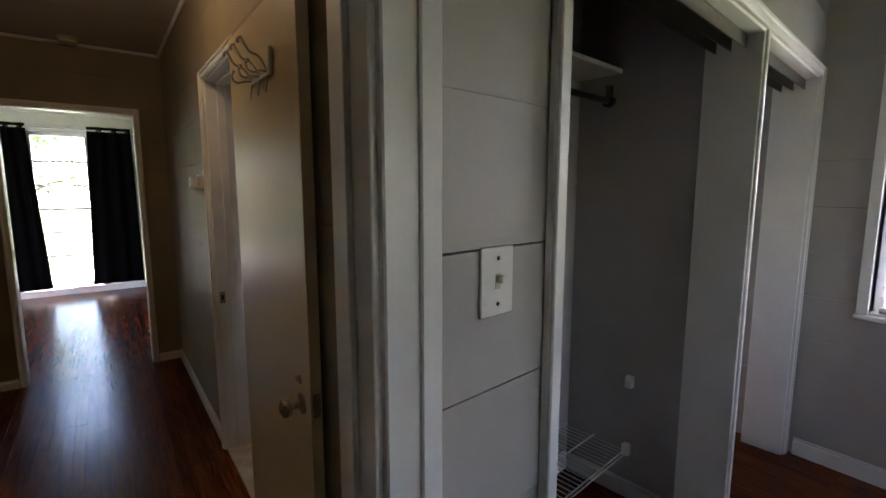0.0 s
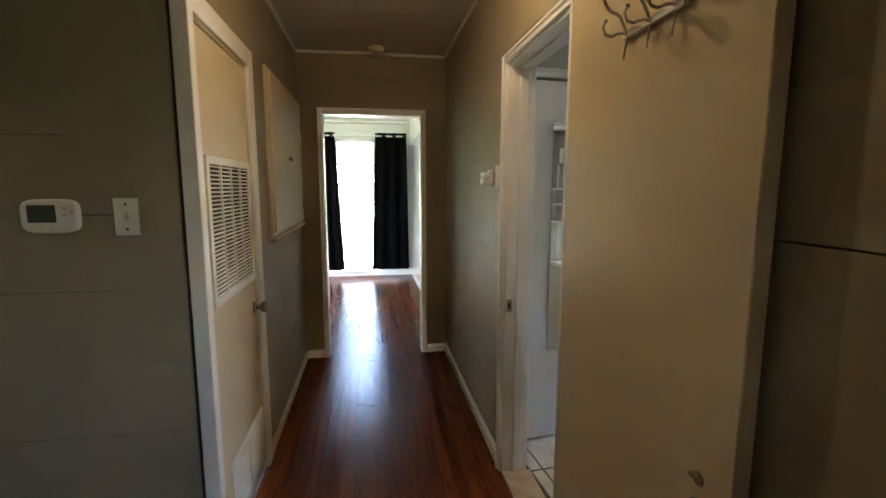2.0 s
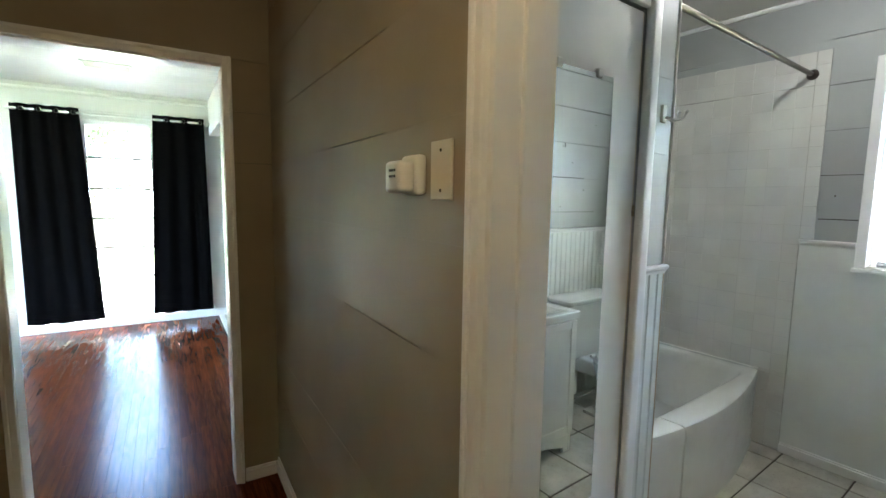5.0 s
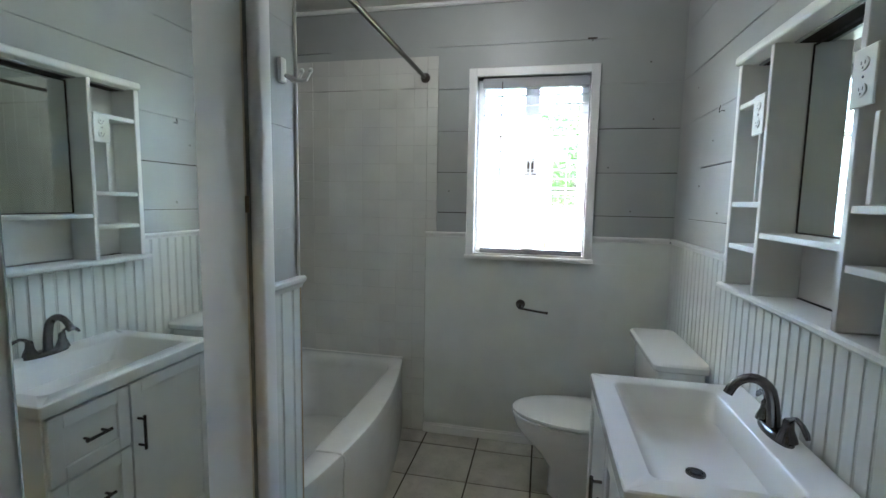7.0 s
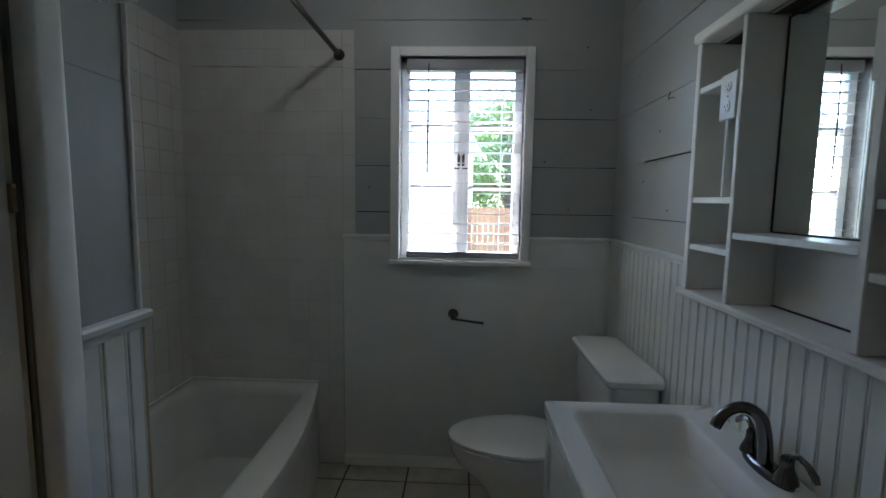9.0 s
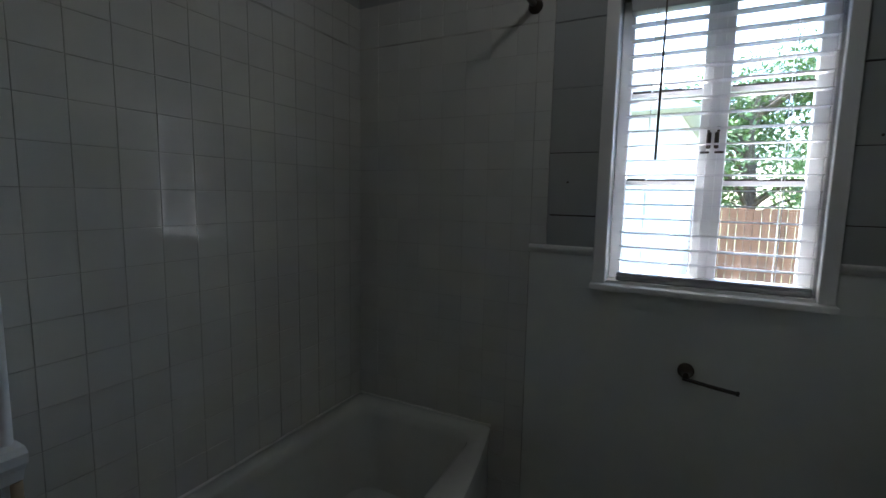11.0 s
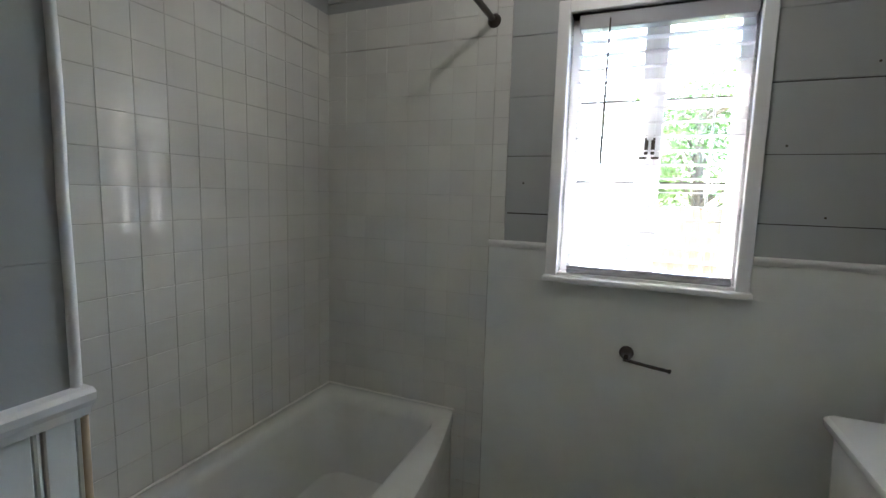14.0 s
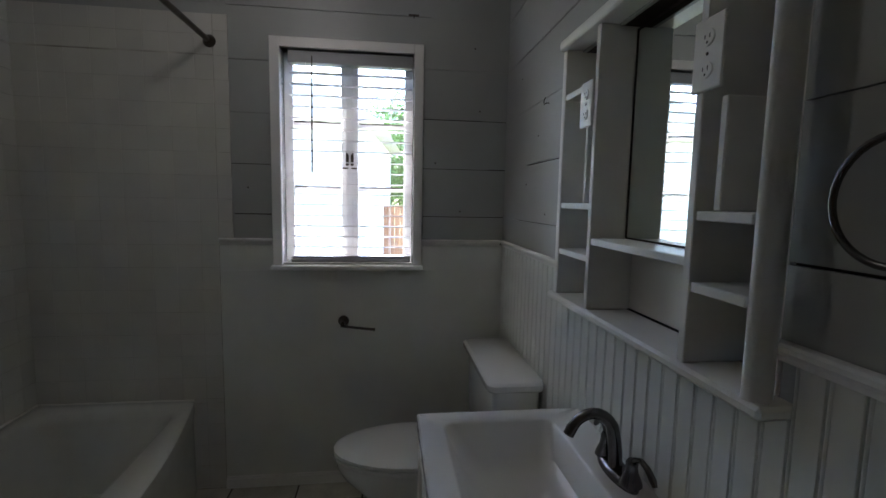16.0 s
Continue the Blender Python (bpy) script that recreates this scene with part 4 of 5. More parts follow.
def blinds(F, face, ya, yb, z0, z1, label, tilt=0.0):
    root = thing("window_blind", (face + 0.04, (ya + yb) / 2, z1 - 0.05), label, "blind", F)
    bm = B()
    box(bm, face + 0.008, face + 0.066, ya + 0.006, yb - 0.032, z1 - 0.062, z1 - 0.004, 0.004)
    part("headrail", bm, M["backlit_rail"], root, "grey-white head rail, backlit shade in its colour")
    bm = B()
    box(bm, face + 0.012, face + 0.062, ya + 0.008, yb - 0.034, z0 + 0.001, z0 + 0.020, 0.004)
    box(bm, face + 0.014, face + 0.060, ya + 0.008, yb - 0.034, z0 + 0.0215, z0 + 0.025, 0.001)
    box(bm, face + 0.014, face + 0.060, ya + 0.009, yb - 0.035, z0 + 0.0265, z0 + 0.030, 0.001)
    part("bottom_rail", bm, M["backlit_rail"], root)
    n = round((z1 - z0 - 0.11) / 0.0535)
    s = B()
    for k in range(6):
        x0, x1 = -0.025 + 0.05 * k / 6, -0.025 + 0.05 * (k + 1) / 6
        c = 0.003 * (1 - ((x0 + x1) / 0.05) ** 2)
        box(s, x0, x1, ya + 0.009, yb - 0.035, c - 0.0013, c + 0.0013)
    data = mesh_of("slat", s, M["slat"])
    for k in range(n):
        q = part("slat", data, None, root)
        q.location += Vector((face + 0.037, 0, z0 + 0.058 + (z1 - z0 - 0.125) * (k + 0.3) / n))
        q.rotation_euler = (0, tilt + rng.uniform(-0.03, 0.03), 0)
    for y in (ya + 0.11, yb - 0.115):
        bm = B()
        for x in (face + 0.0105, face + 0.0635):
            box(bm, x - 0.0006, x + 0.0006, y - 0.001, y + 0.001, z0 + 0.03, z1 - 0.06)
        part("ladder_cord", bm, M["slat"], root)
    bm = B()
    tube(bm, [(face + 0.004, yb - 0.145, z1 - 0.03), (face - 0.002, yb - 0.144, z1 - 0.3), (face + 0.002, yb - 0.142, z1 - 0.575)], [0.003, 0.0042, 0.0045], 8)
    part("wand", bm, M["dark_bronze"], root, "dark tilt wand", smooth=True)
    return root


sash_window("window_bedroom", "white bedroom casement window with moulded casing", HALL, 2.56, 0.085, -3.3, -2.275, 0.87, 2.16)
blinds(HALL, 2.56, -3.3, -2.275, 0.87, 2.16, "white slatted blind lowered over the bedroom window", 0.5)

# ---- bathroom shell ----
XW, YV, YT, BC = 2.665, -1.160, 1.092, 2.60
BG, WP = M["bath_grey"], M["white_panel"]
wall("wall_bath_window", "x", XW, XW + 0.16, -1.30, 1.25, -0.02, BC, BG, "grey plank wall over white panelling, with the bathroom window",
     holes=[(-0.69, -0.058, 1.155, 2.175)], planks=(1.255, BC, BG), F=BATH, gap_rate=0.75, gap=0.0062)
wall("wall_bath_vanity", "y", YV, YV - 0.14, 0.12, XW + 0.16, -0.02, BC, BG, "grey plank wall over white beadboard behind the washbasin",
     holes=[(0.972, 1.775, 1.170, 1.94)], planks=(1.255, BC, BG), F=BATH, gap_rate=0.75, gap=0.0062)
wall("wall_bath_closet", "y", 0.156, 0.26, 0.13, 0.87, -0.02, BC, BG, "grey wall round the bathroom closet door", F=BATH,
     holes=[(0.215, 0.82, 0, 2.05)])
wall("wall_bath_stub", "x", 0.872, 1.012, 0.156, 1.25, -0.02, BC, BG, "grey wall end between closet door and bathtub", F=BATH)
stub_wall = bpy.data.objects["wall_bath_stub"]
for lo, hi in zip((1.25, 1.392, 1.632, 1.872, 2.112, 2.352), (1.39, 1.63, 1.87, 2.11, 2.35, BC)):
    q = new("plank", quick_mesh("plank", [(0.8725, 1.0115, 0.1530 - rng.uniform(0, 0.0008), 0.1558, lo - 0.0014, hi)], BG))
    q.parent = stub_wall
wall("wall_tub_back", "y", YT, YT + 0.13, 1.0, XW + 0.16, -0.02, BC, BG, "grey wall with white tiles along the bathtub", F=BATH)
wall("wall_bath_hall", "x", 0.1338, 0.131, -1.26, 0.4, 0, CEIL, BG, "grey bathroom side of the passage wall", holes=[(-0.79, -0.08, 0, 2.045)])
wall("wall_closet_inner", "y", 0.95, 1.0, 0.13, 0.82, 0, BC, BG, "plain closet back wall", F=BATH)
panelled_ceiling("ceiling_bathroom", 0.10, XW + 0.16, -1.30, 1.25, BC, 1.2, 1.2, M["ceiling"], "pale bathroom ceiling", F=BATH)
cove("trim", [(XW - 0.01, YV + 0.01, BC - 0.01), (XW - 0.01, YT - 0.01, BC - 0.01)], BATH)
cove("trim", [(0.2, YV + 0.01, BC - 0.01), (XW - 0.01, YV + 0.01, BC - 0.01)], BATH)
cove("trim", [(1.14, YT - 0.01, BC - 0.01), (XW - 0.01, YT - 0.01, BC - 0.01)], BATH)

# floor tiles on dark grout
bf = new("floor_bathroom", quick_mesh("floor_bathroom", [(0.02, XW, -1.20, YT, -0.10, -0.004)], M["floor_grout"]))
bf.matrix_world = BATH
tagged(bf, "beige square floor tiles with dark grout joints", "floor", kind="structure")
TS = 0.329
ftile = {}
for i in range(-7, 2):
    for j in range(-4, 4):
        x0, x1 = max(2.515 + TS * (i - 1), 0.142) + 0.0045, min(2.515 + TS * i, XW) - 0.0045
        y0, y1 = max(0.21 + TS * (j - 1), YV) + 0.0045, min(0.21 + TS * j, 1.05) - 0.0045
        if x1 - x0 < 0.02 or y1 - y0 < 0.02:
            continue
        key = (round(x1 - x0, 3), round(y1 - y0, 3))
        if key not in ftile:
            bm = B()
            box(bm, 0, x1 - x0, 0, y1 - y0, -0.006, 0.0, 0.0015)
            ftile[key] = mesh_of("floor_tile", bm, M["floor_tile"])
        q = new("floor_tile", ftile[key])
        q.parent = bf
        q.location = (x0, y0, rng.uniform(-0.0006, 0.0006))
bm = B()
box(bm, -0.004, 0.15, -0.775, -0.095, -0.012, 0.008, 0.003)
whole("floor_sill", bm, M["raw_wood"], "worn bare wood threshold of the bathroom doorway", "threshold", kind="structure")

# lower panelling, beadboard, rails
bm = B()
box(bm, XW - 0.006, XW - 0.0005, YV, 0.236, 0.0, 1.12, 0.001)
box(bm, XW - 0.006, XW - 0.0005, -0.012, 0.236, 1.12, 1.25, 0.001)
box(bm, XW - 0.006, XW - 0.0005, YV, -0.736, 1.12, 1.25, 0.001)
whole("wainscot_panel", bm, WP, "smooth white painted panel below the window", "wall panel", BATH, kind="structure")


def bead_run(name, y, x0, x1, z0, z1, out, under=None):
    root = thing(name, (x0, y, z0), "white painted beadboard panelling", "wall panel", BATH, kind="structure")
    x, k = x0, 0
    while x < x1 - 0.004:
        w = min(0.052, x1 - x)
        bm = B()
        top = z1 if not under or x + w < under[0] or x > under[1] else under[2]
        a, b = sorted((y, y + out * 0.008))
        box(bm, x + 0.0012, x + w - 0.0085, a, b, z0, top, 0.0015)
        a, b = sorted((y, y + out * 0.0072))
        cyl(bm, (x + w - 0.0042, y + out * 0.004, z0), (x + w - 0.0042, y + out * 0.004, top), 0.0034, seg=8)
        part("board", bm, WP, root)
        x += 0.052
    bm = B()
    a, b = sorted((y, y + out * 0.001))
    box(bm, x0, x1, a, b, z0, under[2] if under else z1)
    part("backing", bm, WP, root)
    return root


bead_run("wainscot_beadboard", YV + 0.0005, 0.15, XW - 0.007, 0.0, 1.25, 1, (0.978, 1.80, 1.159))
bead_run("wainscot_beadboard", 0.1555, 0.872, 1.012, 0.0, 1.235, -1)


def chair_rail(p, q, out, label="white moulded chair rail"):
    """out: unit way out of the wall."""
    bm = B()
    p, q, o = Vector(p), Vector(q), Vector(out)
    prof = [(0.0, -0.016), (0.010, -0.016), (0.014, -0.006), (0.022, 0.002), (0.023, 0.010), (0.018, 0.014), (0.0, 0.014)]
    loft(bm, [[e + o * a + Vector((0, 0, b)) for a, b in prof] for e in (p, q)])
    return whole("chair_rail", bm, M["trim"], label, "trim", BATH, kind="structure")


ZR = 1.262
chair_rail((XW - 0.0005, -0.738, ZR), (XW - 0.0005, YV + 0.02, ZR), (-1, 0, 0))
chair_rail((XW - 0.0005, 0.236, ZR), (XW - 0.0005, -0.010, ZR), (-1, 0, 0))
chair_rail((XW - 0.03, YV + 0.0005, ZR), (1.80, YV + 0.0005, ZR), (0, 1, 0))
chair_rail((0.962, YV + 0.0005, ZR), (0.15, YV + 0.0005, ZR), (0, 1, 0))
chair_rail((0.871, 0.1555, ZR - 0.012), (1.016, 0.1555, ZR - 0.012), (0, -1, 0), "white moulded cap on the wall end panelling")
baseboard("baseboard", "x", XW - 0.006, -1, YV, 0.236, h=0.062, F=BATH)
bm = B()
tube(bm, [(1.009 + 0.0008 * math.sin(9.0 * k), 0.153, ZR + (BC - 0.01 - ZR) * k / 14) for k in range(15)], 0.0055, 10)
whole("corner_bead", bm, M["trim"], "white painted corner bead on the wall end", "trim", BATH, kind="structure", smooth=True)
bm = B()
cyl(bm, (1.012, 0.153, 0.0), (1.012, 0.153, ZR - 0.03), 0.006, seg=10)
whole("corner_bead", bm, M["raw_wood"], "bare wood corner strip on the wall end", "trim", BATH, kind="structure", smooth=True)

# closet door with a mirror hung on it
casing("casing_bath_closet", "y", 0.156, -1, 0.215, 0.82, 2.05, 0.048, "trim", "white painted casing of the bathroom closet", F=BATH, right=False)
bm = B()
box(bm, 0.818, 0.8695, 0.127, 0.1555, 0.0, 2.098, 0.011, 3)
whole("casing_bath_closet_side", bm, M["trim"], "worn rounded off-white moulding beside the closet door", "door trim", BATH, kind="structure", smooth=True)
CD = thing("door_bath_closet", (0.49, 0.13, 0.01), "white flush closet door, shut, carrying a mirror", "door", BATH, kind="structure")
bm = B()
box(bm, 0.222, 0.803, 0.153, 0.188, 0.012, 2.038, 0.002)
cdl = part("door_leaf", bm, M["cabinet_white"], CD)
bm = B()
box(bm, 0.803, 0.812, 0.156, 0.188, 0.012, 2.038)
part("bare_edge", bm, M["almond"], CD, "yellowed strip along the door edge")
bm = B()
box(bm, 0.801, 0.808, 0.147, 0.154, 1.43, 1.465, 0.001)
part("latch", bm, M["brass"], cdl)
DM = thing("door_mirror", (0.467, 0.105, 0.59), "tall frameless mirror clipped to the closet door", "mirror", BATH)
bm = B()
box(bm, 0.351, 0.662, 0.1470, 0.1525, 0.555, 1.825, 0.0012)
part("mirror_glass", bm, M["mirror"], DM)
for x, z in ((0.425, 1.825), (0.595, 1.825), (0.425, 0.555), (0.595, 0.555)):
    bm = B()
    box(bm, x - 0.012, x + 0.012, 0.1420, 0.1535, z - 0.012, z + 0.012, 0.003)
    part("clip", bm, M["plastic"], DM, "clear plastic mirror clip")

RH = thing("robe_hook", (0.945, 0.15, 1.755), "white and chrome double robe hook on the wall end", "hook", BATH)
bm = B()
box(bm, 0.932, 0.956, 0.143, 0.1555, 1.730, 1.785, 0.004, 2)
part("plate", bm, M["plastic"], RH, smooth=True)
for s in (1, 0):
    bm = B()
    a = 0.03 if s else 0.018
    tube(bm, [(0.942, 0.139, 1.745), (0.946, 0.139 - a, 1.732), (0.952, 0.139 - a * 1.6, 1.735), (0.956, 0.139 - a * 1.9, 1.755)], [0.005, 0.0045, 0.004, 0.0035], 8)
    ball(bm, (0.956, 0.139 - a * 1.9, 1.757), 0.006, seg=10)
    part("hook", bm, M["white_wire"], RH, smooth=True)

ceiling_lamp(1.86, -0.16, BC, "bulb_white", BATH, "bare white bulb in a white ceiling socket, lit")

# window and blind
sash_window("window_bathroom", "white bathroom casement window in a deep reveal", BATH, XW, 0.080, -0.69, -0.058, 1.156, 2.175)
blinds(BATH, XW, -0.69, -0.058, 1.156, 2.175, "white slatted blind lowered with slats open", 0.0)

# ---- bathtub ----
TUB = thing("bathtub", (1.9, 0.7, 0.0), "white enamel bathtub with a bowed apron", "bathtub", BATH)
X0, X1, ZT = 1.020, XW - 0.004, 0.470


def tub_ring(inset, z, bow=0.12, corner=0.10, front=None):
    """The outline of the tub drawn in by inset at height z."""
    x0, x1, ya, yb = X0 + inset, X1 - inset, 0.375 + (inset if front is None else front), YT - 0.012 - inset * 0.75
    pts = []
    c = min(corner, 0.02 + inset * 1.2)
    def arc(cx, cy, a0):
        return [(cx + c * math.cos(a0 + t * math.pi / 12), cy + c * math.sin(a0 + t * math.pi / 12)) for t in range(7)]
    pts += arc(x0 + c, yb - c, math.pi / 2)
    pts += arc(x0 + c, ya + c, math.pi)
    k = 18
    for i in range(1, k):
        pts.append((x0 + c + (x1 - x0 - 2 * c) * i / k, ya))
    pts += arc(x1 - c, ya + c, 1.5 * math.pi)
    pts += arc(x1 - c, yb - c, 0)
    out = []
    for x, y in pts:
        u = (x - X0) / (X1 - X0)
        f = max(0.0, 1 - (y - ya) / 0.35)
        out.append(Vector((x, y - bow * math.sin(math.pi * min(max(u, 0), 1)) * f, z)))
    return out


bm = B()
loft(bm, [tub_ring(0.004, 0.0, bow=0.118), tub_ring(0.004, 0.10, bow=0.118), tub_ring(0.006, 0.38), tub_ring(0.0, 0.425), tub_ring(0.003, ZT - 0.008), tub_ring(0.014, ZT),
          tub_ring(0.080, ZT - 0.003, 0.022, front=0.030), tub_ring(0.092, ZT - 0.012, 0.020, front=0.044), tub_ring(0.104, ZT - 0.05, 0.018, front=0.056),
          tub_ring(0.125, 0.20, 0.016, front=0.09), tub_ring(0.155, 0.10, 0.012, front=0.13), tub_ring(0.22, 0.07, 0.0, front=0.20)], cap0=False)
part("shell", bm, M["enamel"], TUB, smooth=True)
bm = B()
tube(bm, [(1.53, 0.385, ZT - 0.002), (1.53, 0.33, ZT), (1.53, 0.278, ZT), (1.53, 0.266, ZT - 0.012), (1.53, 0.2625, ZT - 0.05), (1.53, 0.268, 0.37), (1.53, 0.2665, 0.10), (1.53, 0.2665, 0.01)], 0.0045, 8)
part("rim_joint", bm, M["enamel"], TUB, "raised joint across the rim and down the apron", smooth=True)
bm = B()
lathe(bm, (1.32, 0.72, 0.0705), (0, 0, 1), [(0, 0.03), (0.003, 0.028)], 18)
part("drain", bm, M["nickel"], TUB, smooth=True)
bm = B()
box(bm, XW - 0.012, XW - 0.0065, 0.338, 0.352, 0.0, 0.47, 0.002)
whole("tub_filler_strip", bm, M["raw_wood"], "narrow bare strip between tub and wall", "trim", BATH, kind="structure")

# caulk where the tub meets the tiles
bm = B()
ck = [(1.03 + (XW - 1.045) * k / 24, YT - 0.0125, ZT + 0.001 + 0.0012 * math.sin(2.7 * k)) for k in range(25)]
tube(bm, ck, [0.0055 + 0.0012 * math.sin(1.9 * k) for k in range(25)], 8)
ck = [(XW - 0.0125, YT - 0.016 - 0.70 * k / 12, ZT + 0.001 + 0.001 * math.sin(2.1 * k)) for k in range(13)]
tube(bm, ck, [0.005 + 0.001 * math.sin(2.3 * k) for k in range(13)], 8)
whole("caulk_bead", bm, M["plastic"], "uneven white caulk bead between bathtub and tiles", "caulk", BATH, kind="structure", smooth=True)

# shower rod
SR = thing("shower_rod", (1.8, 0.25, 2.18), "dark bronze shower curtain rod over the bathtub", "shower rod", BATH)
bm = B()
cyl(bm, (1.03, 0.25, 2.18), (XW - 0.014, 0.25, 2.18), 0.0125)
part("pole", bm, M["dark_bronze"], SR, smooth=True)
for x, d in ((XW - 0.0085, -1), (1.0135, 1)):
    bm = B()
    lathe(bm, (x, 0.25, 2.18), (d, 0, 0), [(0, 0.029), (0.006, 0.029), (0.012, 0.024), (0.03, 0.018), (0.034, 0.014)], 20)
    part("flange", bm, M["dark_bronze"], SR, smooth=True)

# paper holder
PH = thing("toilet_paper_holder", (XW, -0.346, 0.85), "brushed nickel paper holder arm, empty, below the window", "paper holder", BATH)
bm = B()
lathe(bm, (XW - 0.0065, -0.348, 0.862), (-1, 0, 0), [(0, 0.027), (0.008, 0.027), (0.013, 0.022), (0.045, 0.009), (0.055, 0.009)], 20)
part("rosette", bm, M["dark_bronze"], PH, smooth=True)
bm = B()
tube(bm, [(XW - 0.058, -0.338, 0.848), (XW - 0.060, -0.43, 0.836), (XW - 0.060, -0.505, 0.828)], 0.0065, 12)
cyl(bm, (XW - 0.060, -0.498, 0.829), (XW - 0.060, -0.506, 0.828), 0.0085)
part("arm", bm, M["nickel"], PH, smooth=True)

# ---- toilet ----
TO = thing("toilet", (2.23, -0.75, 0.0), "white porcelain toilet with the lid down", "toilet", BATH)
CX = 2.225


def rrect(x0, x1, y0, y1, z, r, n=5, crown=0.0):
    pts = []
    for cx, cy, a0 in ((x1 - r, y1 - r, 0), (x0 + r, y1 - r, 90), (x0 + r, y0 + r, 180), (x1 - r, y0 + r, 270)):
        for k in range(n + 1):
            a = radians(a0 + 90 * k / n)
            pts.append(Vector((cx + r * math.cos(a), cy + r * math.sin(a), z)))
    return pts


bm = B()
loft(bm, [rrect(1.985, 2.445, -1.125, -0.975, 0.385, 0.03), rrect(1.965, 2.462, -1.14, -0.962, 0.44, 0.03), rrect(1.950, 2.475, -1.142, -0.952, 0.772, 0.03)])
part("tank", bm, M["porcelain"], TO, smooth=True)
bm = B()
loft(bm, [rrect(1.930, 2.495, -1.148, -0.936, 0.7725, 0.028), rrect(1.922, 2.503, -1.150, -0.930, 0.780, 0.034), rrect(1.922, 2.503, -1.150, -0.930, 0.800, 0.034),
          rrect(1.932, 2.493, -1.146, -0.940, 0.8085, 0.03)])
part("tank_lid", bm, M["porcelain"], TO, smooth=True)


def oval(cy, ry_f, ry_b, rx, z, n=36, cx=CX):
    """Longer to the front, which looks along +y."""
    out = []
    for k in range(n):
        a = 2 * math.pi * k / n
        s = math.sin(a)
        out.append(Vector((cx + rx * math.cos(a) * (1 - 0.06 * max(s, 0)), cy + (ry_f if s > 0 else ry_b) * s, z)))
    return out


bm = B()
loft(bm, [oval(-0.70, 0.17, 0.22, 0.115, 0.0), oval(-0.70, 0.165, 0.215, 0.110, 0.03), oval(-0.69, 0.155, 0.20, 0.105, 0.14), oval(-0.675, 0.20, 0.22, 0.130, 0.22),
          oval(-0.665, 0.285, 0.25, 0.170, 0.315), oval(-0.66, 0.305, 0.265, 0.182, 0.36), oval(-0.66, 0.308, 0.265, 0.184, 0.391)])
bowl = part("bowl", bm, M["porcelain"], TO, smooth=True)
bm = B()
box(bm, CX - 0.11, CX + 0.11, -1.12, -0.86, 0.27, 0.383, 0.02, 3)
part("tank_shelf", bm, M["porcelain"], TO, smooth=True)
bm = B()
box(bm, CX - 0.13, CX + 0.13, -0.93, -0.58, 0.0, 0.028, 0.012, 2)
part("foot", bm, M["porcelain"], TO, smooth=True)
for x in (CX - 0.118, CX + 0.118):
    bm = B()
    ball(bm, (x, -0.72, 0.034), 0.014, seg=12)
    part("bolt_cap", bm, M["plastic"], TO, smooth=True)
bm = B()
loft(bm, [oval(-0.66, 0.315, 0.225, 0.188, 0.394), oval(-0.66, 0.318, 0.228, 0.191, 0.400), oval(-0.66, 0.316, 0.228, 0.190, 0.410), oval(-0.66, 0.306, 0.22, 0.182, 0.4125)])
part("seat", bm, M["porcelain"], TO, smooth=True)
bm = B()
loft(bm, [oval(-0.66, 0.312, 0.235, 0.187, 0.416), oval(-0.66, 0.318, 0.238, 0.191, 0.421), oval(-0.66, 0.316, 0.236, 0.190, 0.432), oval(-0.66, 0.29, 0.215, 0.168, 0.441), oval(-0.66, 0.15, 0.11, 0.09, 0.445)])
part("lid", bm, M["porcelain"], TO, smooth=True)
for x in (CX - 0.075, CX + 0.075):
    bm = B()
    cyl(bm, (x - 0.02, -0.905, 0.405), (x + 0.02, -0.905, 0.405), 0.012)
    part("hinge", bm, M["plastic"], TO, smooth=True)
SV = thing("supply_valve", (2.05, -1.12, 0.18), "dark metal supply stop valve with hose by the toilet", "valve", BATH)
bm = B()
cyl(bm, (1.86, YV + 0.011, 0.17), (1.86, YV + 0.075, 0.17), 0.009)
ball(bm, (1.86, YV + 0.08, 0.17), 0.02, sy=0.8)
part("valve_body", bm, M["dark_bronze"], SV, smooth=True)
bm = B()
tube(bm, [(1.86, YV + 0.08, 0.18), (1.87, YV + 0.09, 0.26), (1.94, YV + 0.09, 0.31), (2.01, YV + 0.09, 0.33), (2.02, YV + 0.09, 0.388)], 0.006, 10)
part("hose", bm, M["nickel"], SV, smooth=True)

# ---- vanity ----
VX0, VX1, VF, VB = 0.958, 1.632, -0.672, YV + 0.012
VA = thing("vanity_cabinet", (1.3, -0.9, 0.0), "white vanity cabinet with three drawers and one shaker door", "cabinet", BATH)
bm = B()
box(bm, VX0, VX0 + 0.018, VB, VF, 0.0, 0.808)
box(bm, VX1 - 0.018, VX1, VB, VF, 0.0, 0.808)
box(bm, VX0 + 0.018, VX1 - 0.018, VB, VF - 0.002, 0.10, 0.118)
box(bm, VX0 + 0.018, VX1 - 0.018, VF - 0.019, VF - 0.001, 0.118, 0.808)
part("body", bm, M["cabinet_white"], VA)
bm = B()
arch = []
for k in range(13):
    x = VX0 + 0.06 + (VX1 - VX0 - 0.12) * k / 12
    arch.append((x, 0.03 + 0.05 * math.sin(math.pi * k / 12)))
outl = [(VX0 + 0.018, 0.0), (VX0 + 0.06, 0.0)] + arch + [(VX1 - 0.06, 0.0), (VX1 - 0.018, 0.0), (VX1 - 0.018, 0.105), (VX0 + 0.018, 0.105)]
loft(bm, [[Vector((x, y, z)) for x, z in outl] for y in (VF - 0.016, VF - 0.001)])
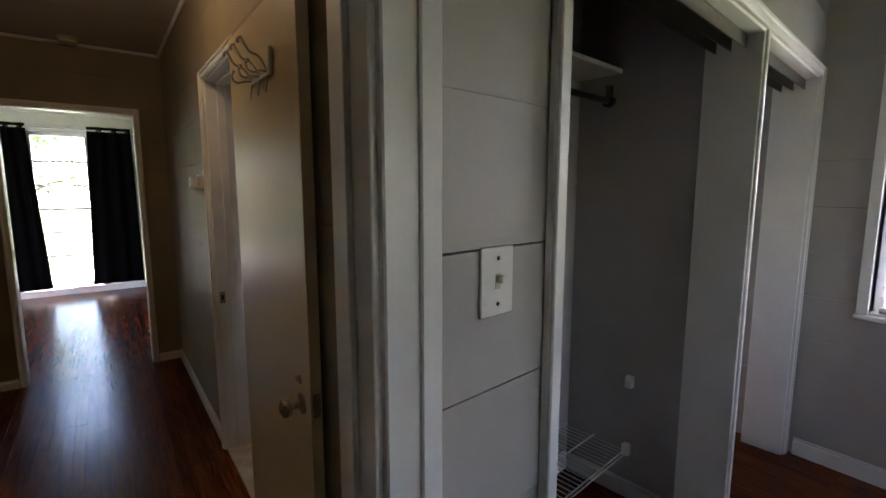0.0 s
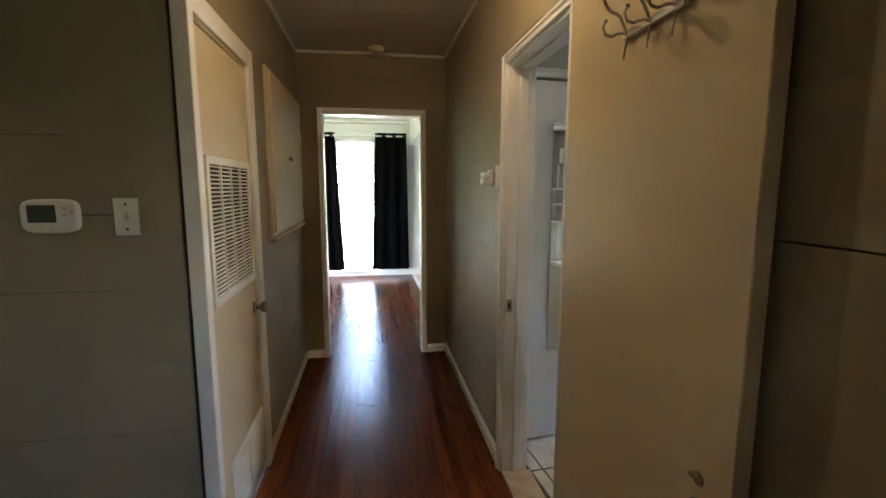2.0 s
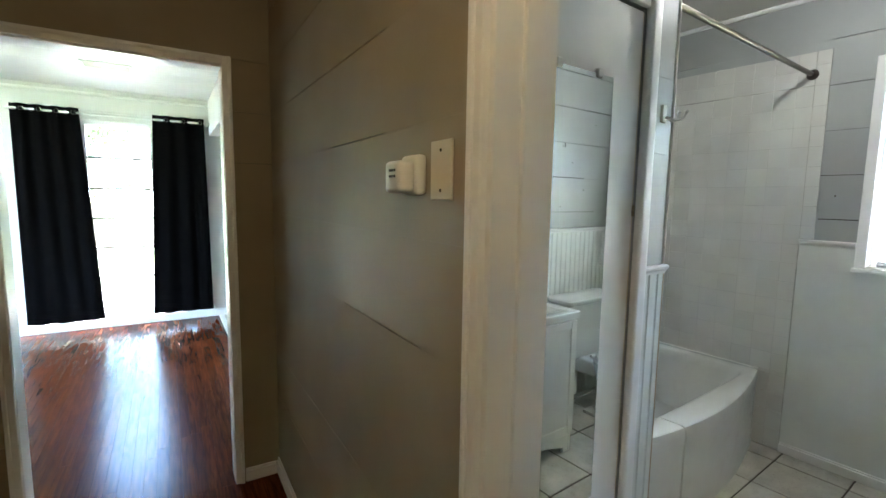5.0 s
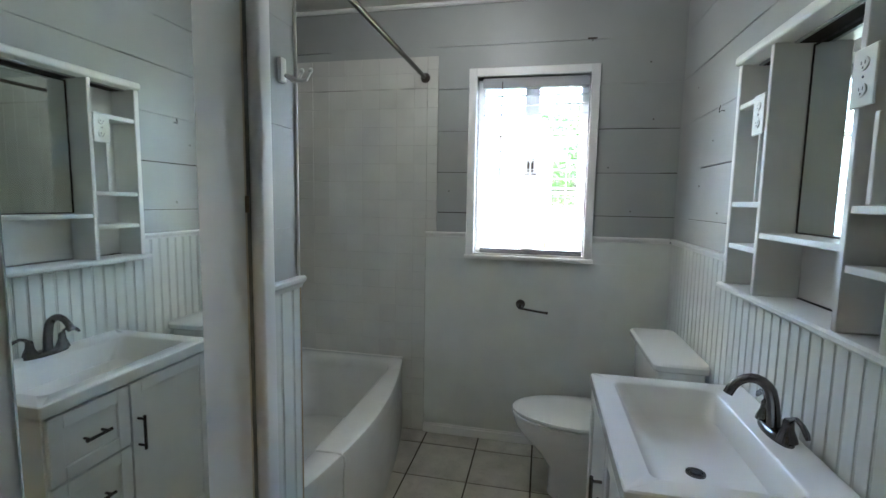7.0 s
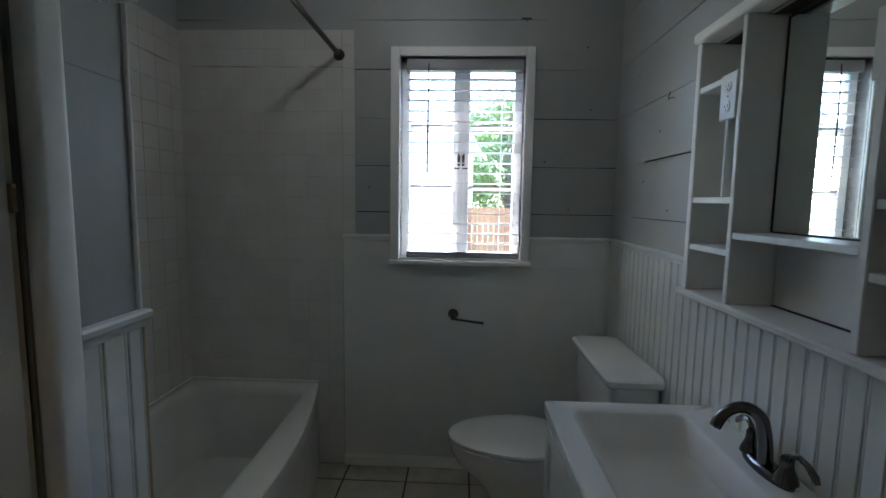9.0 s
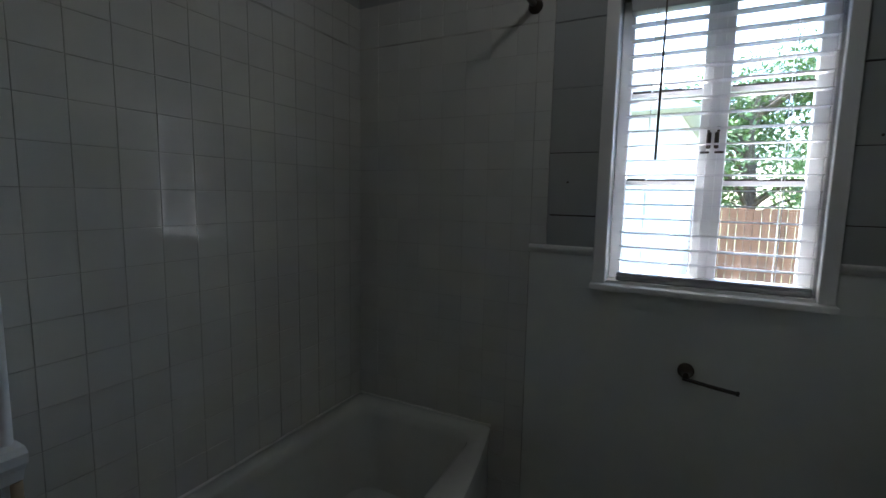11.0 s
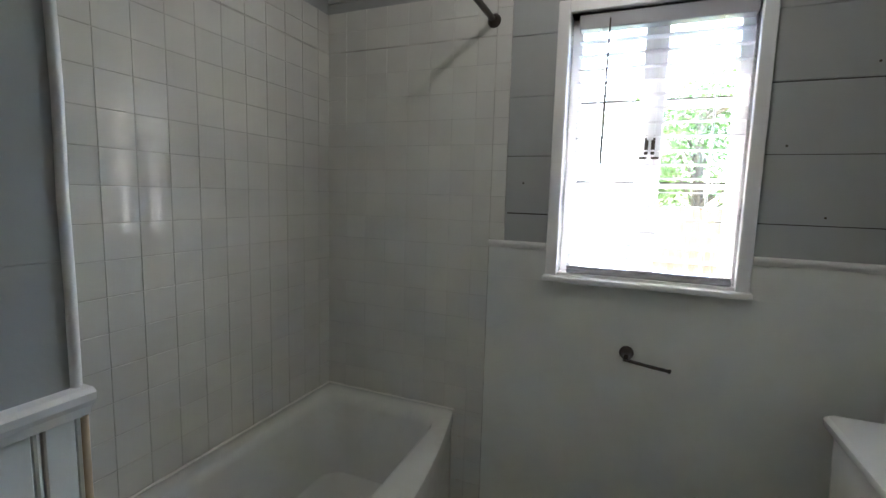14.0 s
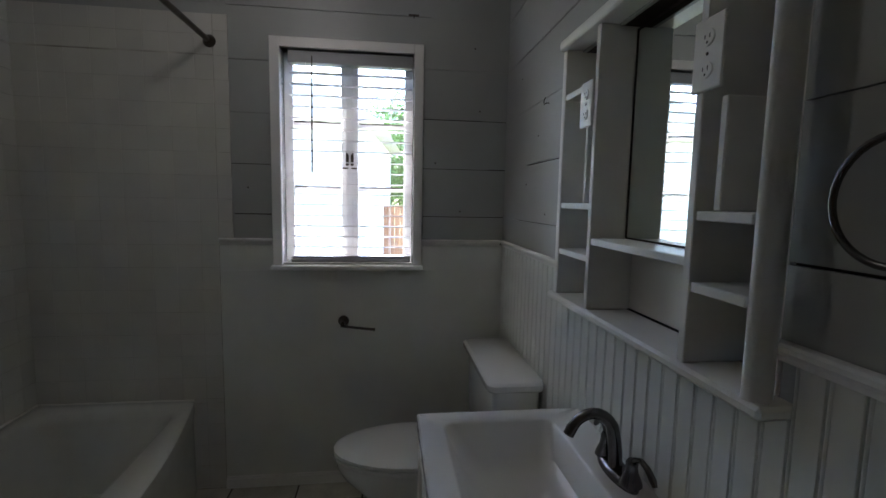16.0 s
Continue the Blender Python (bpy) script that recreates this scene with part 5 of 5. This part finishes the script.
part("toe_board", bm, M["cabinet_white"], VA, "scalloped toe board")


def shaker(name, x0, x1, z0, z1, parent):
    bm = B()
    f = 0.045
    y0, y1 = VF + 0.0005, VF + 0.018
    box(bm, x0, x0 + f, y0, y1, z0, z1, 0.002)
    box(bm, x1 - f, x1, y0, y1, z0, z1, 0.002)
    box(bm, x0 + f, x1 - f, y0, y1, z1 - f, z1, 0.002)
    box(bm, x0 + f, x1 - f, y0, y1, z0, z0 + f, 0.002)
    box(bm, x0 + f, x1 - f, y0, y0 + 0.009, z0 + f, z1 - f)
    return part(name, bm, M["cabinet_white"], parent)


def bar_handle(p, q, parent):
    p, q = Vector(p), Vector(q)
    bm = B()
    d = (q - p).normalized()
    cyl(bm, p - d * 0.014, q + d * 0.014, 0.0055)
    for e in (p, q):
        cyl(bm, e, (e.x, VF + 0.018, e.z), 0.0045)
    part("handle", bm, M["nickel"], parent, "brushed nickel bar handle", smooth=True)


for z0, z1 in ((0.125, 0.345), (0.352, 0.572), (0.579, 0.795)):
    d = shaker("drawer_front", VX0 + 0.006, 1.238, z0, z1, VA)
    bar_handle((1.07, VF + 0.045, (z0 + z1) / 2), (1.13, VF + 0.045, (z0 + z1) / 2), d)
d = shaker("door", 1.244, VX1 - 0.006, 0.125, 0.795, VA)
bar_handle((1.268, VF + 0.048, 0.56), (1.268, VF + 0.048, 0.66), d)

ST = thing("washbasin", (1.29, -0.9, 0.81), "white moulded basin top with a rectangular sink", "washbasin", BATH)
SX0, SX1, SY0, SY1, SZ = 0.942, 1.648, YV + 0.011, -0.650, 0.847
bm = B()
rings = [rrect(SX0, SX1, SY0, SY1, 0.8085, 0.008), rrect(SX0, SX1, SY0, SY1, SZ - 0.004, 0.008), rrect(SX0 + 0.004, SX1 - 0.004, SY0 + 0.004, SY1 - 0.004, SZ, 0.008),
         rrect(1.002, 1.588, -1.045, -0.715, SZ, 0.03), rrect(1.008, 1.580, -1.038, -0.722, SZ - 0.006, 0.03), rrect(1.06, 1.535, -1.025, -0.765, SZ - 0.085, 0.05), rrect(1.10, 1.48, -0.99, -0.80, SZ - 0.108, 0.05),
         rrect(1.20, 1.31, -0.945, -0.84, SZ - 0.116, 0.05)]
loft(bm, rings, cap0=False)
basin = part("basin", bm, M["porcelain"], ST, smooth=True)
bm = B()
lathe(bm, (1.255, -0.893, SZ - 0.116), (0, 0, 1), [(0, 0.026), (0.004, 0.025), (0.005, 0.018), (0.002, 0.016)], 20)
dr = part("drain", bm, M["nickel"], basin, smooth=True)
bm = B()
lathe(bm, (1.255, -0.893, SZ - 0.1135), (0, 0, 1), [(0, 0.014), (0.003, 0.012)], 16)
part("stopper", bm, M["dark_slot"], dr, smooth=True)

FA = thing("faucet", (1.305, -1.095, SZ), "brushed nickel two-handle faucet with an arched spout", "faucet", BATH)
bm = B()
FYY = -1.098
loft(bm, [[Vector((1.305 + rx * math.cos(a), FYY + ry * math.sin(a), z)) for a in (2 * math.pi * k / 28 for k in range(28))] for rx, ry, z in
          ((0.082, 0.029, SZ + 0.0005), (0.082, 0.029, SZ + 0.008), (0.074, 0.024, SZ + 0.016), (0.05, 0.018, SZ + 0.019))])
part("base_plate", bm, M["nickel"], FA, smooth=True)
pts, rad = [], []
for k in range(13):
    t = k / 12
    a = math.pi * 0.86 * t
    pts.append((1.305, FYY + 0.006 + 0.062 * (1 - math.cos(a)) , SZ + 0.02 + 0.045 * min(t * 4, 1) + 0.085 * math.sin(a) * (1 if t < 0.5 else 1)))
    rad.append(0.0165 - 0.006 * t + (0.0018 if k > 10 else 0.0))
bm = B()
tube(bm, pts, rad, 16)
part("spout", bm, M["nickel"], FA, smooth=True)
for x, s in ((1.245, -1), (1.365, 1)):
    bm = B()
    lathe(bm, (x, FYY, SZ + 0.012), (0, 0, 1), [(0, 0.025), (0.012, 0.022), (0.030, 0.0145), (0.044, 0.013), (0.050, 0.0135), (0.058, 0.009)], 18)
    h = part("handle", bm, M["nickel"], FA, smooth=True)
    bm = B()
    tube(bm, [(x, FYY, SZ + 0.056), (x + s * 0.010, FYY - 0.002, SZ + 0.074), (x + s * 0.028, FYY - 0.004, SZ + 0.082), (x + s * 0.050, FYY - 0.006, SZ + 0.076),
              (x + s * 0.068, FYY - 0.008, SZ + 0.062), (x + s * 0.076, FYY - 0.008, SZ + 0.052)], [0.0085, 0.0065, 0.006, 0.0068, 0.0078, 0.005], 10)
    part("lever", bm, M["nickel"], h, smooth=True)

# ---- recessed shelf cabinet with a mirror ----
MC = thing("shelf_cabinet", (1.37, YV, 1.18), "white recessed wall cabinet with open shelves and a mirror", "wall cabinet", BATH)
CW = M["cabinet_white"]
YF, YB = -1.108, -1.235
def cb(name, x0, x1, z0, z1, y0=YB, y1=YF, bev=0.002, parent=MC, mat=CW):
    bm = B()
    box(bm, x0, x1, y0, y1, z0, z1, bev)
    return part(name, bm, mat, parent)


cb("back", 0.965, 1.78, 1.185, 1.94, YB - 0.012, YB)
cb("side", 1.764, 1.790, 1.183, 1.945, YB, YF, 0.003)
bm = B()
loft(bm, [[Vector((0.960 + 0.0175 * math.cos(a), -1.122 + 0.024 * math.sin(a), z)) for a in (2 * math.pi * k / 24 for k in range(24))] for z in (1.183, 1.972)])
part("round_post", bm, CW, MC, smooth=True)
cb("side", 0.965, 0.985, 1.183, 1.945, YB, -1.16)
bm = B()
box(bm, 0.930, 1.795, YB, YF + 0.014, 1.945, 1.978, 0.013, 3)
part("top", bm, CW, MC, smooth=False)
cb("bottom_ledge", 0.928, 1.820, 1.160, 1.182, YB, YF + 0.010, 0.006)
cb("divider", 1.538, 1.556, 1.183, 1.944)
cb("divider", 1.117, 1.137, 1.183, 1.944)
for x0, x1, z in ((1.557, 1.763, 1.80), (1.557, 1.763, 1.467), (1.557, 1.763, 1.322), (1.138, 1.537, 1.372), (0.986, 1.116, 1.458), (0.986, 1.116, 1.328)):
    cb("shelf", x0, x1, z - 0.009, z + 0.009, YB, YF - 0.003)
cb("upright", 1.630, 1.641, 1.477, 1.790, YB, YF - 0.02)
cb("upright", 1.062, 1.078, 1.468, 1.660, YB, YF - 0.006)
MM = thing("cabinet_mirror", (1.32, YB, 1.39), "mirror set in the back of the shelf cabinet", "mirror", BATH)
bm = B()
box(bm, 1.142, 1.532, YB + 0.0200, YB + 0.0245, 1.384, 1.93)
part("mirror_glass", bm, M["mirror"], MM)
bm = B()
for a in ((1.1385, 1.1425, 1.383, 1.934), (1.5305, 1.5365, 1.383, 1.934), (1.1425, 1.5305, 1.928, 1.934), (1.1425, 1.5305, 1.3815, 1.386)):
    box(bm, a[0], a[1], YB + 0.001, YB + 0.0260, a[2], a[3])
part("dark_edge", bm, M["putty"], MM, "dark worn mirror edge")


def outlet(x, z, label):
    root = thing("power_outlet", (x, YF, z), label, "outlet", BATH)
    bm = B()
    box(bm, x - 0.038, x + 0.038, YF - 0.001, YF + 0.006, z - 0.062, z + 0.062, 0.0025)
    p = part("plate", bm, M["plastic"], root)
    for dz in (-0.027, 0.027):
        bm = B()
        loft(bm, [[Vector((x + 0.0165 * math.cos(a), y, z + dz + 0.0145 * math.sin(a))) for a in (2 * math.pi * k / 18 for k in range(18))] for y in (YF + 0.005, YF + 0.0085)])
        r = part("socket", bm, M["plastic"], p)
        for dx, w, h in ((-0.006, 0.0022, 0.008), (0.006, 0.0022, 0.0065), (0.0, 0.004, 0.004)):
            bm = B()
            zz = z + dz + (0.002 if dx else -0.008)
            box(bm, x + dx - w / 2, x + dx + w / 2, YF + 0.0083, YF + 0.0088, zz - h / 2, zz + h / 2)
            part("slot", bm, M["dark_slot"], r)
    bm = B()
    cyl(bm, (x, YF + 0.005, z), (x, YF + 0.007, z), 0.003, seg=10)
    part("screw", bm, M["nickel"], p)
    return root


outlet(1.592, 1.747, "white double power outlet on the shelf cabinet")
outlet(1.106, 1.736, "white double power outlet on the shelf cabinet")

TRG = thing("towel_ring", (0.80, YV, 1.56), "brushed nickel towel ring on the grey plank wall", "towel ring", BATH)
bm = B()
lathe(bm, (0.795, YV, 1.562), (0, 1, 0), [(0, 0.026), (0.008, 0.025), (0.014, 0.012), (0.04, 0.011), (0.048, 0.008)], 18)
part("post", bm, M["nickel"], TRG, smooth=True)
bm = B()
tube(bm, [(0.795 + 0.076 * math.sin(t), YV + 0.040, 1.487 + 0.076 * math.cos(t)) for t in (2 * math.pi * k / 36 for k in range(37))], 0.0048, 10)
part("ring", bm, M["nickel"], TRG, smooth=True)
WH = thing("wire_hook", (2.0, YV, 1.82), "small bent wire hook screwed into the plank wall", "hook", BATH)
bm = B()
tube(bm, [(2.05, YV, 1.845), (2.05, YV + 0.012, 1.845), (2.053, YV + 0.019, 1.839), (2.056, YV + 0.019, 1.850), (2.05, YV + 0.016, 1.866)], 0.0022, 8)
part("hook", bm, M["nickel"], WH, smooth=True)

NP = thing("picture_bracket", (XW, -0.683, 2.36), "small bent metal bracket nailed over the window", "bracket", BATH)
bm = B()
box(bm, XW - 0.004, XW - 0.0002, -0.71, -0.66, 2.352, 2.362, 0.001)
part("plate", bm, M["dark_bronze"], NP)
bm = B()
tube(bm, [(XW - 0.003, -0.685, 2.356), (XW - 0.014, -0.685, 2.348), (XW - 0.017, -0.685, 2.338)], 0.0025, 8)
part("prong", bm, M["nickel"], NP, smooth=True)
for face, spots in (("x", ((-0.93, 1.42), (-1.02, 1.92), (-0.80, 1.66), (-0.99, 2.22), (0.10, 1.52))), ("y", ((2.30, 1.55), (2.16, 1.74), (2.41, 2.02), (0.86, 1.93), (0.72, 2.12), (2.05, 1.43)))):
    for u, z in spots:
        bm = B()
        if face == "x":
            cyl(bm, (XW - 0.0012, u, z), (XW + 0.002, u, z), 0.0042, seg=10)
        else:
            cyl(bm, (u, YV + 0.0012, z), (u, YV - 0.002, z), 0.0042, seg=10)
        whole("nail_head", bm, M["dark_bronze"], "small rusty nail head in the grey planks", "nail", BATH, group="nail heads in the planks")
for z in (0.28, 1.02, 1.80):
    bm = B()
    cyl(bm, (-1.2225, -0.553, z - 0.045), (-1.2225, -0.553, z + 0.045), 0.0055, seg=10)
    part("hinge", bm, M["cream"], UD, "cream painted butt hinge", smooth=True)

# ---- outdoors ----
g = new("ground", quick_mesh("ground", [(-400, 400, -400, 400, -0.9, -0.45)], M["grass"]))
tagged(g, "dry sunlit lawn round the house", "ground", kind="structure")
bm = B()
box(bm, -3.0, 1.0, 5.7, 8.6, -0.448, -0.10, 0.02)
whole("patio", bm, M["concrete"], "pale concrete patio outside the glazed door", "patio", kind="structure")
rf = B()
box(rf, -4.4, 3.0, -5.9, 5.9, 2.75, 2.95, 0.02)
whole("roof", rf, M["roofing"], "dark flat roof closing the house", "roof", kind="structure")

FN = thing("fence", (13, -3.4, -0.45), "reddish wooden board fence at the end of the yard", "fence")
fb = B()
box(fb, -0.012, 0.012, 0, 0.14, 0, 1.75, 0.004)
fdata = mesh_of("board", fb, M["fence_wood"])
for k in range(60):
    q = part("board", fdata, None, FN)
    q.location = (0, 0.15 * k - 4.4, rng.uniform(-0.02, 0.02))
for z in (0.35, 1.4):
    bm = B()
    box(bm, 13.013, 13.055, -7.8, 1.2, z - 0.45, z - 0.36, 0.003)
    part("rail", bm, M["fence_wood"], FN)

NH = thing("neighbour_house", (10, 3, -0.45), "white weatherboarded neighbouring house in sunlight", "house")
boards = []
for k in range(24):
    z = -0.45 + 0.14 * k
    boards.append((9.5 - 0.012, 15.0, 0.75, 6.0, z, z + 0.10))
    boards.append((9.5, 15.0, 0.76, 6.0, z + 0.10, z + 0.14))
part("wall", quick_mesh("wall", boards, M["siding"]), None, NH)
bm = B()
loft(bm, [[Vector((x, 0.4, 2.9)), Vector((x, 6.4, 2.9)), Vector((x, 3.4, 4.6))] for x in (9.1, 15.4)])
part("roof", bm, M["pale_roof"], NH)


def tree(x, y, h, seed):
    r = random.Random(seed)
    root = thing("tree", (x, y, -0.45), "broad leafy tree beyond the yard", "tree", group="trees beyond the yard")
    bm = B()
    tube(bm, [(x, y, -0.5), (x + 0.05, y, h * 0.25), (x - 0.08, y + 0.1, h * 0.5), (x, y, h * 0.75)], [0.24, 0.18, 0.13, 0.05], 10)
    ends = []
    for k in range(20):
        a, z = r.uniform(0, 6.3), h * r.uniform(0.10, 0.66)
        e = Vector((x + math.cos(a) * r.uniform(1.0, 2.1), y + math.sin(a) * r.uniform(1.0, 2.1), z + r.uniform(0.5, 1.6)))
        tube(bm, [(x, y, z), (Vector((x, y, z)) + e) / 2 + Vector((0, 0, 0.15)), e], [0.07, 0.045, 0.015], 7)
        ends.append(e)
    part("trunk", bm, M["bark"], root, smooth=True)
    vs, fs = [], []
    for _ in range(9500):
        c = r.choice(ends) + Vector((r.gauss(0, 0.55), r.gauss(0, 0.55), r.gauss(0, 0.45)))
        d, u = Vector((r.gauss(0, 1), r.gauss(0, 1), r.gauss(0, 1))).normalized(), Vector((r.gauss(0, 1), r.gauss(0, 1), r.gauss(0, 1))).normalized()
        s = r.uniform(0.06, 0.13)
        k = len(vs)
        vs += [c - d * s, c + u * s * 0.45, c + d * s, c - u * s * 0.45]
        fs.append((k, k + 1, k + 2, k + 3))
    me = bpy.data.meshes.new("crown")
    me.from_pydata(vs, [], fs)
    me.materials.append(M["leaf"])
    part("crown", me, None, root)


tree(18.0, -0.4, 6.5, 3)
tree(20.5, -3.4, 7.5, 4)
tree(19.5, 1.6, 6.0, 5)
tree(-2.6, 17.0, 6.5, 6)

# ---- tiles of the bath surround, last ----
TP = 0.1095
tdata = {}


def tile_field(name, wallob, F, place, us, zs, label):
    for u0, u1 in us:
        for z0, z1 in zs:
            key = (round(u1 - u0, 3), round(z1 - z0, 3), name)
            if key not in tdata:
                bm = B()
                if name == "y":
                    box(bm, 0, u1 - u0 - 0.0013, -0.007, 0, 0, z1 - z0 - 0.0013, 0.0009)
                else:
                    box(bm, -0.007, 0, 0, u1 - u0 - 0.0013, 0, z1 - z0 - 0.0013, 0.0009)
                tdata[key] = mesh_of("tile", bm, M["tile"])
            q = new("tile", tdata[key])
            q.parent = wallob
            q.location = (u0, place + rng.uniform(-0.0006, 0.0), z0) if name == "y" else (place + rng.uniform(-0.0006, 0.0), u0, z0)
            q.rotation_euler = (rng.uniform(-0.004, 0.004), rng.uniform(-0.004, 0.004), 0)


def cuts(a, b, anchor):
    k = math.ceil((a - anchor) / TP + 0.02)
    lines = [a]
    while anchor + k * TP < b - 0.002:
        lines.append(anchor + k * TP)
        k += 1
    lines.append(b)
    return list(zip(lines, lines[1:]))


ZTOP = 2.118
zrows = cuts(0.455, ZTOP, 1.462) + [(ZTOP + 0.006, 2.21), (2.21, 2.302)]
tub_back = bpy.data.objects["wall_tub_back"]
gb = quick_mesh("grout_bed", [(1.013, XW, YT - 0.0102, YT - 0.0005, 0.40, 2.30)], M["grout"])
q = new("grout_bed", gb)
q.parent = tub_back
tile_field("y", tub_back, BATH, YT - 0.0052, cuts(1.014, XW - 0.006, 1.809), zrows, "")
win_wall = bpy.data.objects["wall_bath_window"]
q = new("grout_bed", quick_mesh("grout_bed", [(XW - 0.0102, XW - 0.0008, 0.2365, YT - 0.012, 0.0, 2.30), (XW - 0.0102, XW - 0.0008, 0.172, 0.2362, 1.277, 2.30)], M["grout"]))
q.parent = win_wall
tile_field("x", win_wall, BATH, XW - 0.0052, [(0.238, 0.318)] + cuts(0.318, YT - 0.012, 0.318), cuts(0.005, 0.455, 0.455 - TP * 4) + zrows, "")
tile_field("x", win_wall, BATH, XW - 0.0052, [(0.172, 0.236)], [(a, b) for a, b in cuts(1.28, 2.302, 1.462)], "")
